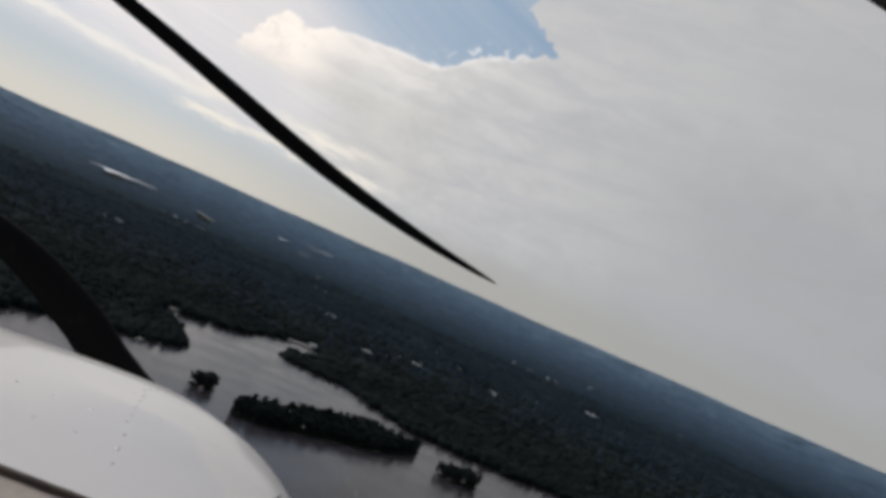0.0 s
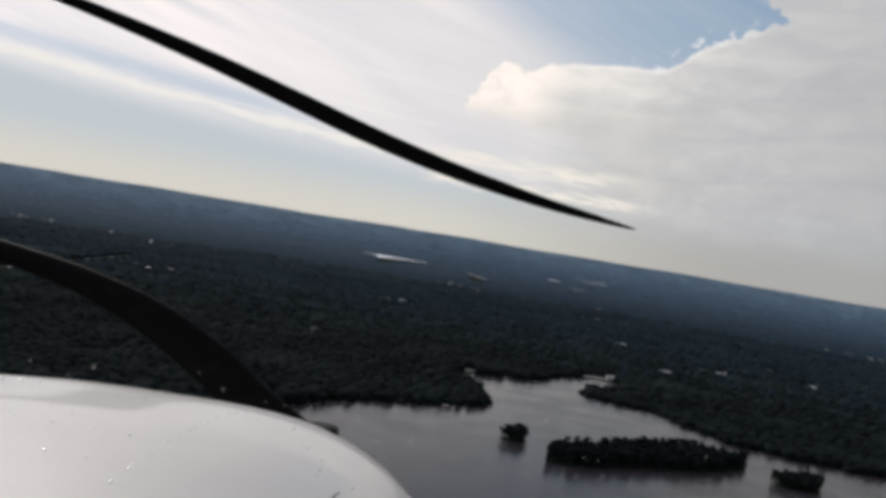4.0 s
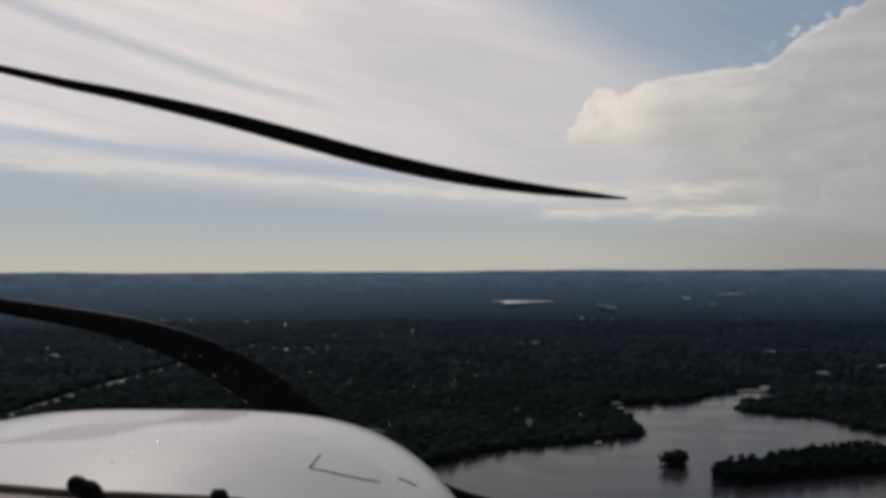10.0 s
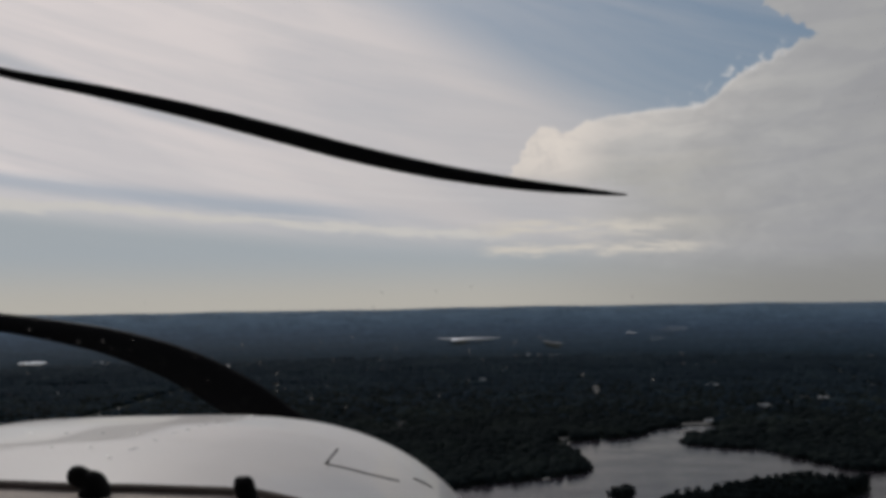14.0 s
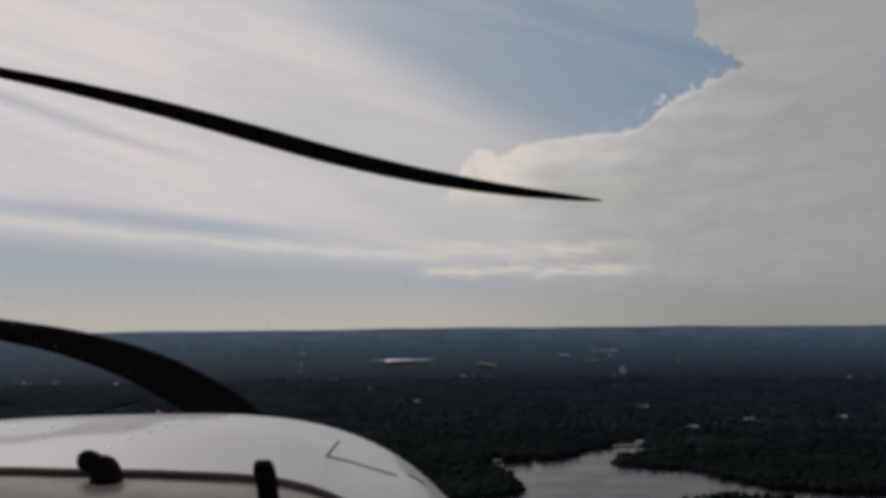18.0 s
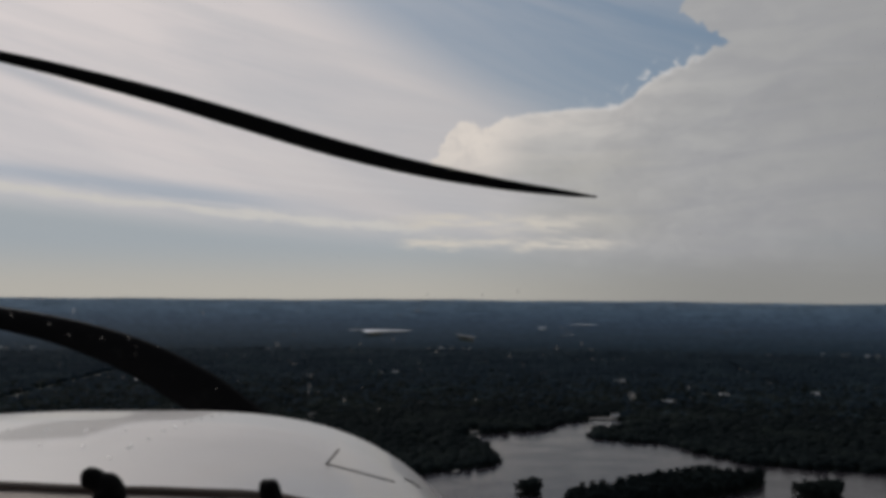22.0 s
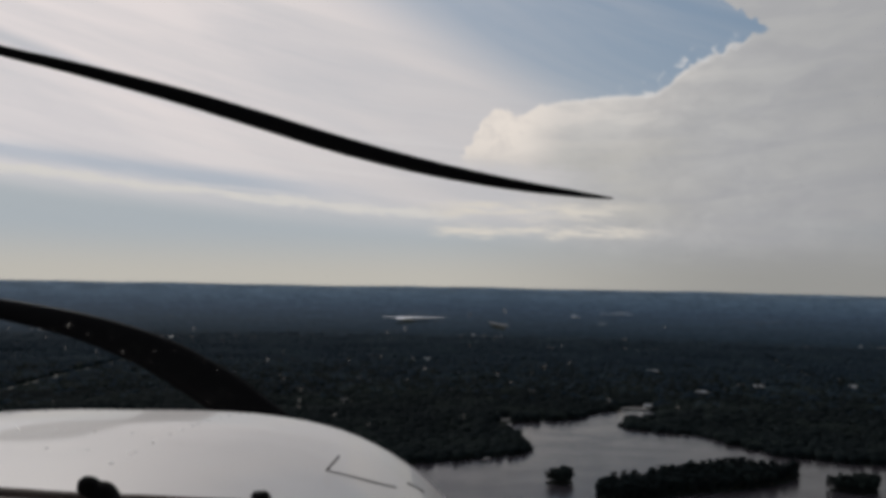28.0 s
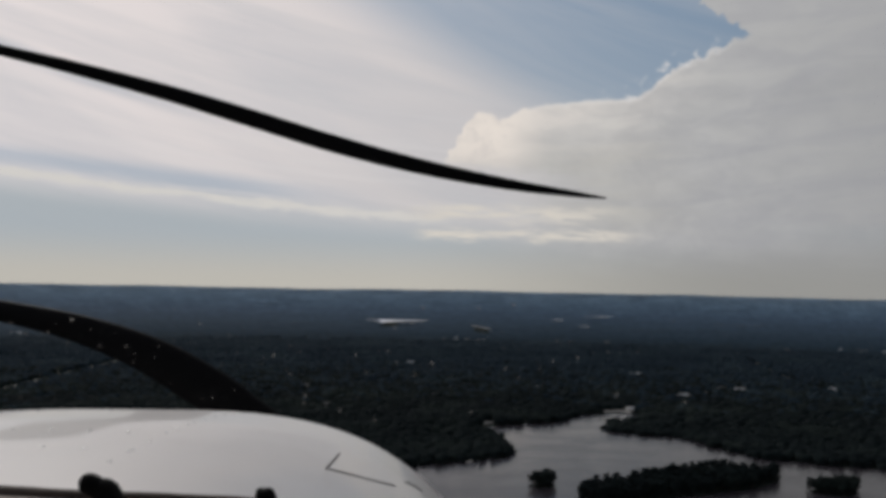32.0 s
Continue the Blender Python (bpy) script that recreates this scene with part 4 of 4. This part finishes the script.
w.put(mx.inputs[0], w.step(w.noise(w.node("ShaderNodeTexCoord").outputs["Object"], 900.0, 2, 0.6), 0.25, 0.7, 0.04, 0.26))
w.put(mx.inputs[1], tr.outputs[0])
tl = w.node("ShaderNodeBsdfTranslucent")
tl.inputs[0].default_value = (0.80, 0.77, 0.73, 1)
mx2 = w.node("ShaderNodeMixShader")
mx2.inputs[0].default_value = 0.75
w.put(mx2.inputs[1], b.outputs[0])
w.put(mx2.inputs[2], tl.outputs[0])
w.put(mx.inputs[2], mx2.outputs[0])
w.put(w.tree.nodes["Material Output"].inputs[0], mx.outputs[0])
SPECKS = [(122, 557, 6), (14, 563, 4), (80, 580, 4), (170, 605, 4), (218, 605, 4), (345, 563, 4), (738, 532, 5), (898, 527, 5), (835, 533, 4), (720, 560, 5),
          (688, 568, 4), (678, 610, 4), (620, 617, 4), (476, 618, 5), (1104, 712, 9), (1083, 686, 5), (1205, 698, 5), (825, 717, 4), (755, 632, 4),
          (885, 640, 4), (968, 627, 4), (1013, 620, 4), (655, 733, 4), (595, 716, 4), (640, 648, 3), (1181, 553, 3), (535, 672, 4), (533, 690, 5), (531, 702, 4)]
bm = bmesh.new()
rnd = random.Random(8)
spots = [(u, v, r * 0.8) for u, v, r in SPECKS] + [(rnd.uniform(0, 1000) ** 1.0, rnd.triangular(520, 720, 640), rnd.uniform(1.0, 2.3)) for _ in range(70)]
spots += [(rnd.uniform(0, 1500), rnd.uniform(20, 700), rnd.uniform(1.2, 2.0)) for _ in range(8)]
for u, v, r in spots:
    d = pane_depth(u, v) - 0.002
    ring = []
    for k in range(7):
        a = 2 * math.pi * k / 7
        q = r * rnd.uniform(0.55, 1.15)
        ring.append(bm.verts.new(at(u + math.cos(a) * q, v + math.sin(a) * q * 1.15, d)))
    c = bm.verts.new(at(u, v, d - 0.0008))
    for k in range(7):
        bm.faces.new((ring[k], ring[(k + 1) % 7], c))
specks = part("dried_specks", bm, SPECK, plane, "pale dried insect specks on the glass")
tagged(specks, kind="stuff")

# ---------------------------------------------------------------- trees on the small islands
BARK = plain("grey_brown_bark", (0.09, 0.07, 0.055), 0.9, grain=3.0)


def clump(bm, centre, r, rnd):
    m = bmesh.ops.create_icosphere(bm, subdivisions=1, radius=r)
    for v in m["verts"]:
        k = rnd.uniform(0.72, 1.28)
        v.co = Vector((v.co.x * k, v.co.y * k, v.co.z * k * 0.8)) + centre


def build_tree(high, seed):
    """A broadleaf tree: trunk with limbs, and a crown of many ragged clumps."""
    rnd = random.Random(seed)
    ob = new("tree")
    bm = bmesh.new()

    def limb(a, b_, r0, r1):
        d = (b_ - a).normalized()
        x = d.orthogonal().normalized()
        y = d.cross(x)
        lo, hi = ([bm.verts.new(p + (x * math.cos(t) + y * math.sin(t)) * r) for t in (2 * math.pi * k / 6 for k in range(6))] for p, r in ((a, r0), (b_, r1)))
        for k in range(6):
            bm.faces.new((lo[k], lo[(k + 1) % 6], hi[(k + 1) % 6], hi[k]))
    limb(Vector((0, 0, -0.6)), Vector((rnd.uniform(-0.3, 0.3), rnd.uniform(-0.3, 0.3), high * 0.72)), 0.035 * high, 0.012 * high)
    ends = []
    for k in range(6):
        a = k * 1.05 + rnd.uniform(-0.4, 0.4)
        e = Vector((math.cos(a), math.sin(a), 0)) * high * rnd.uniform(0.16, 0.30) + Vector((0, 0, high * rnd.uniform(0.30, 0.85)))
        limb(Vector((0, 0, high * rnd.uniform(0.25, 0.5))), e, 0.014 * high, 0.005 * high)
        ends.append(e)
    part("trunk", bm, BARK, ob)
    bm = bmesh.new()
    for e in ends:
        for _ in range(3):
            clump(bm, e + Vector((rnd.uniform(-1, 1), rnd.uniform(-1, 1), rnd.uniform(-0.8, 0.8))) * high * 0.12, high * rnd.uniform(0.07, 0.14), rnd)
    for _ in range(9):
        clump(bm, Vector((rnd.uniform(-0.17, 0.17) * high, rnd.uniform(-0.17, 0.17) * high, high * rnd.uniform(0.14, 0.95))), high * rnd.uniform(0.10, 0.17), rnd)
    part("crown", bm, FOLIAGE, ob, smooth=False)
    return tagged(ob, "dark green broadleaf tree on a lake island", "tree", group="island trees")


TREES = [build_tree(9.5, 1), build_tree(12.0, 2), build_tree(10.5, 3), build_tree(7.0, 4)]


def plant(poly, gap, seed, z=0.8):
    """Trees all over that outline; the first four spots take the built trees themselves."""
    rnd = random.Random(seed)
    xs, ys = [p[0] for p in poly], [p[1] for p in poly]
    y = min(ys)
    while y < max(ys):
        x = min(xs) + rnd.uniform(0, gap)
        while x < max(xs):
            px, py = x + rnd.uniform(-0.3, 0.3) * gap, y + rnd.uniform(-0.3, 0.3) * gap
            if bool(inside(np.array([px]), np.array([py]), poly)[0]):
                m = pose(px, py, z, 0, 0, rnd.uniform(0, 360)) @ Matrix.Scale(rnd.uniform(0.85, 1.15), 4)
                if SPARE:
                    SPARE.pop().matrix_world = m
                else:
                    copy_thing(rnd.choice(TREES), m)
            x += gap
        y += gap


SPARE = list(TREES)
plant(ISLE, 6.2, 1)
plant(ISLET, 4.2, 2)
plant(ROUND, 4.8, 3)
copy_thing(TREES[3], pose(169.5, 607, 0.8, 0, 0, 40))

# ---------------------------------------------------------------- houses, pier, docks and boats
SIDING = plain("pale_siding", (0.48, 0.47, 0.45), 0.7, grain=0.6)
ROOFING = plain("grey_shingle", (0.13, 0.125, 0.125), 0.8, grain=0.8)
PALE_ROOF = plain("pale_metal_roof", (0.50, 0.51, 0.53), 0.4, grain=0.4)
PANE = plain("dark_window_glass", (0.02, 0.025, 0.03), 0.1)
TIMBER = plain("weathered_timber", (0.26, 0.23, 0.20), 0.8, grain=2.0)


def box(bm, x0, x1, y0, y1, z0, z1):
    c = [bm.verts.new((x, y, z)) for z in (z0, z1) for x, y in ((x0, y0), (x1, y0), (x1, y1), (x0, y1))]
    for f in ((0, 1, 2, 3), (4, 5, 6, 7), (0, 1, 5, 4), (1, 2, 6, 5), (2, 3, 7, 6), (3, 0, 4, 7)):
        bm.faces.new([c[i] for i in f])


def house(x, y, z, turn, long_, deep, high, roof_mat, words):
    ob = new("house")
    bm = bmesh.new()
    box(bm, -long_ / 2, long_ / 2, -deep / 2, deep / 2, -0.5, high)
    part("wall", bm, SIDING, ob, smooth=False)
    bm = bmesh.new()
    e, top = 0.5, deep * 0.32
    for s in (-1, 1):
        a = [(-long_ / 2 - e, s * (deep / 2 + e), high - 0.15), (long_ / 2 + e, s * (deep / 2 + e), high - 0.15), (long_ / 2 + e, 0, high + top), (-long_ / 2 - e, 0, high + top)]
        lo = [bm.verts.new(p) for p in a]
        hi = [bm.verts.new((p[0], p[1], p[2] + 0.2)) for p in a]
        bm.faces.new(lo)
        bm.faces.new(hi)
        for k in range(4):
            bm.faces.new((lo[k], lo[(k + 1) % 4], hi[(k + 1) % 4], hi[k]))
    for s in (-1, 1):
        bm.faces.new([bm.verts.new((s * long_ / 2, p, q)) for p, q in ((-deep / 2, high), (deep / 2, high), (0, high + top))])
    part("roof", bm, roof_mat, ob, smooth=False)
    n = max(2, int(long_ / 3.5))
    for k in range(n):
        cx = -long_ / 2 + long_ * (k + 0.5) / n
        bm = bmesh.new()
        if k == n // 2:
            box(bm, cx - 0.5, cx + 0.5, -deep / 2 - 0.06, -deep / 2 + 0.02, 0, 2.05)
            part("door", bm, TIMBER, ob, smooth=False)
        else:
            box(bm, cx - 0.6, cx + 0.6, -deep / 2 - 0.06, -deep / 2 + 0.02, 1.0, 2.3)
            part("window", bm, PANE, ob, smooth=False)
    bm = bmesh.new()
    box(bm, long_ * 0.2, long_ * 0.2 + 0.8, 0.4, 1.2, high, high + top + 1.0)
    part("chimney", bm, TIMBER, ob, smooth=False)
    ob.matrix_world = pose(x, y, z, 0, 0, turn)
    return tagged(ob, words, "house", group="houses in the woods")


for x, y, turn, long_, deep, high, mat, words in (
        (338, 1410, 12, 22, 11, 5.0, PALE_ROOF, "long pale house with a light metal roof in a clearing"),
        (352, 1424, 80, 12, 8, 3.5, ROOFING, "small pale house with a grey roof beside a larger one"),
        (428, 1520, -10, 16, 9, 4.5, ROOFING, "pale house with a grey shingle roof among trees"),
        (450, 1512, 20, 18, 10, 5.0, PALE_ROOF, "pale house with a light roof among trees"),
        (464, 1532, 60, 14, 9, 4.5, ROOFING, "pale house with a grey shingle roof among trees"),
        (337, 1738, 5, 26, 12, 4.5, PALE_ROOF, "low pale building with a light roof in the woods"),
        (-70, 1905, 0, 24, 12, 4.0, PALE_ROOF, "low pale building with a light roof in the woods"),
        (-105, 1915, 25, 20, 10, 4.0, ROOFING, "pale house with a grey shingle roof among trees"),
        (760, 1698, -20, 22, 10, 4.5, PALE_ROOF, "low pale building with a light roof in the woods"),
        (-295, 1500, 10, 18, 9, 4.0, ROOFING, "pale house with a grey shingle roof among trees"),
        (-150, 1250, 30, 14, 8, 4.0, ROOFING, "pale house with a grey shingle roof among trees")):
    house(x, y, 0.1, turn, long_ * 0.72, deep * 0.78, high * 0.85, mat, words)
models = [house(HAMLET[k][0], HAMLET[k][1], 0.1, turn, 9 + 2 * k, 6.5, 3.2, mat, words) for k, (turn, mat, words) in enumerate((
    (12, ROOFING, "distant pale house with a grey roof among trees"), (-35, PALE_ROOF, "distant pale house with a light roof among trees"),
    (70, ROOFING, "distant long pale house with a grey roof among trees")))]
for k, (x, y, a, b_) in enumerate(HAMLET[3:]):
    copy_thing(models[(k * 7) % 3], pose(x, y, float(land(math.hypot(x, y), math.atan2(x, y))) + 0.1, 0, 0, rnd.uniform(-40, 40)))
house(232, 1254, 1.0, 12, 9, 6, 3.0, PALE_ROOF, "small white house with a pale roof beside the beach")
house(162.5, 606.5, 0.8, 15, 5.5, 3.6, 2.6, PALE_ROOF, "small pale cabin on a bare rock islet")


def clearing(x, y, a, b_, mat, words, seed):
    z = float(land(math.hypot(x, y), math.atan2(x, y)))
    me = sheet("clearing", oval(x, y, a, b_, 0, 0.2, 24, seed), mat, z + 0.15)
    tagged(new("clearing", me), words, "clearing", kind="structure")


for k, (x, y, a, b_) in enumerate(CLEARINGS):
    bare = k in (3, 4, 7, 8, 10) or (k > 11 and k % 9 == 0)
    clearing(x, y, a * 0.95, b_ * 0.8, GRAVEL if bare else GRASS, "bare pale gravel lot in the woods" if bare else "rough grass clearing in the woods", k)


def jetty(x, y, turn, long_, posts, words):
    ob = new("jetty")
    for k in range(int(long_ / 1.5)):
        bm = bmesh.new()
        box(bm, k * 1.5, k * 1.5 + 1.35, -1.1, 1.1, 0.75, 0.9)
        part("plank", bm, TIMBER, ob, smooth=False)
    for k in range(posts):
        for s in (-0.9, 0.9):
            bm = bmesh.new()
            box(bm, k * long_ / posts, k * long_ / posts + 0.25, s - 0.12, s + 0.12, -0.6, 1.4)
            part("post", bm, TIMBER, ob, smooth=False)
    ob.matrix_world = pose(x, y, 0.3, 0, 0, turn)
    return tagged(ob, words, "jetty", group="jetties")


jetty(198, 1166, 128, 24, 4, "narrow grey timber jetty at the wooded point")
jetty(-246, 478, 18, 45, 8, "long timber jetty with moored boats")
jetty(-262, 515, 12, 36, 6, "long timber jetty with moored boats")


def boat(x, y, turn, words):
    ob = new("boat")
    bm = bmesh.new()
    rows = []
    for t in np.linspace(0, 1, 9):
        wd = 1.15 * (1 - t ** 2.6) + 0.03
        rows.append([bm.verts.new((t * 7 - 3.5, s * wd * k, h + 0.25 * t * t)) for s, k, h in ((-1, 1, 0.75), (-1, 0.7, -0.2), (1, 0.7, -0.2), (1, 1, 0.75))])
    for r0, r1 in zip(rows, rows[1:]):
        for k in range(4):
            bm.faces.new((r0[k], r0[(k + 1) % 4], r1[(k + 1) % 4], r1[k]))
    bm.faces.new(rows[0])
    bm.faces.new(rows[-1])
    part("hull", bm, PAINT, ob, smooth=False)
    bm = bmesh.new()
    box(bm, -1.2, 1.0, -0.75, 0.75, 0.7, 1.5)
    part("cabin", bm, SIDING, ob, smooth=False)
    bm = bmesh.new()
    box(bm, 1.0, 1.12, -0.7, 0.7, 0.9, 1.45)
    part("screen", bm, PANE, ob, smooth=False)
    ob.matrix_world = pose(x, y, 0.35, 0, 0, turn)
    return tagged(ob, words, "boat", group="moored boats")


first = boat(-238, 485, 110, "small white motor boat moored at a jetty")
for x, y, turn in ((-231, 479, 105), (-224, 491, 112), (-216, 484, 104), (-208, 496, 110), (-250, 521, 100), (-240, 514, 104), (-232, 526, 99), (22, 894, 30)):
    copy_thing(first, pose(x, y, 0.35, 0, 0, turn))


CAR_PAINT = [plain("car_white", (0.7, 0.7, 0.7), 0.3), plain("car_red", (0.35, 0.03, 0.02), 0.3), plain("car_dark", (0.03, 0.03, 0.035), 0.3)]
TYRE = plain("tyre_rubber", (0.02, 0.02, 0.02), 0.9)


def car(x, y, turn, paint, words):
    ob = new("car")
    bm = bmesh.new()
    box(bm, -2.2, 2.2, -0.9, 0.9, 0.35, 0.95)
    bmesh.ops.bevel(bm, geom=list(bm.edges), offset=0.12, segments=1, affect="EDGES")
    part("body", bm, paint, ob, smooth=False)
    bm = bmesh.new()
    box(bm, -1.5, 1.0, -0.8, 0.8, 0.93, 1.5)
    bmesh.ops.bevel(bm, geom=list(bm.edges), offset=0.2, segments=1, affect="EDGES")
    part("cabin", bm, PANE, ob, smooth=False)
    for wx in (-1.4, 1.4):
        for wy in (-0.85, 0.85):
            bm = bmesh.new()
            bmesh.ops.create_cone(bm, cap_ends=True, segments=12, radius1=0.33, radius2=0.33, depth=0.22, matrix=pose(wx, wy, 0.33, 90, 0, 0))
            part("wheel", bm, TYRE, ob)
    ob.matrix_world = pose(x, y, 0.5, 0, 0, turn)
    return tagged(ob, words, "car", group="cars on the highway")


cars = [car(-578, 980, 97, CAR_PAINT[0], "white car on the pale highway"), car(-570, 880, 95, CAR_PAINT[1], "red car on the pale highway"),
        car(-605, 1220, 93, CAR_PAINT[2], "dark car on the pale highway")]
for k, (x, y) in enumerate(((-593, 1100), (-609, 1300), (-614, 1420), (-617, 1500), (-582, 1030), (-623, 1640))):
    copy_thing(cars[k % 3], pose(x + (2.5 if k % 2 else -2.5), y, 0.5, 0, 0, 94))

# ---------------------------------------------------------------- the cabin round the camera: plain walls that close it
LINING = plain("grey_headliner", (0.16, 0.155, 0.15), 0.9)


def panel(name, x0, x1, y0, y1, z0, z1, mat, label=""):
    bm = bmesh.new()
    box(bm, x0, x1, y0, y1, z0, z1)
    bmesh.ops.bevel(bm, geom=list(bm.edges), offset=0.012, segments=2, affect="EDGES")
    return part(name, bm, mat, plane, label, False)


panel("roof", -1.14, 0.80, -1.35, 0.60, 0.54, 0.60, PAINT, "white cabin roof")
panel("headliner", -1.12, 0.78, -1.33, 0.58, 0.525, 0.537, LINING, "dull grey cabin headliner")
panel("cabin_side", -1.16, -1.12, -1.35, 0.92, -0.80, -0.18, PAINT, "white cabin side below the window")
panel("cabin_side", 0.78, 0.82, -1.35, 0.92, -0.80, -0.18, PAINT, "white cabin side below the window")
panel("door_post", -1.16, -1.12, -1.35, -1.10, -0.177, 0.537, LINING)
panel("door_post", 0.78, 0.82, -1.35, -1.10, -0.177, 0.537, LINING)
panel("rear_wall", -1.117, 0.777, -1.40, -1.36, -0.80, 0.60, LINING, "grey cabin rear wall")
panel("cabin_floor", -1.117, 0.777, -1.35, 0.92, -0.86, -0.81, LINING, "grey cabin floor")
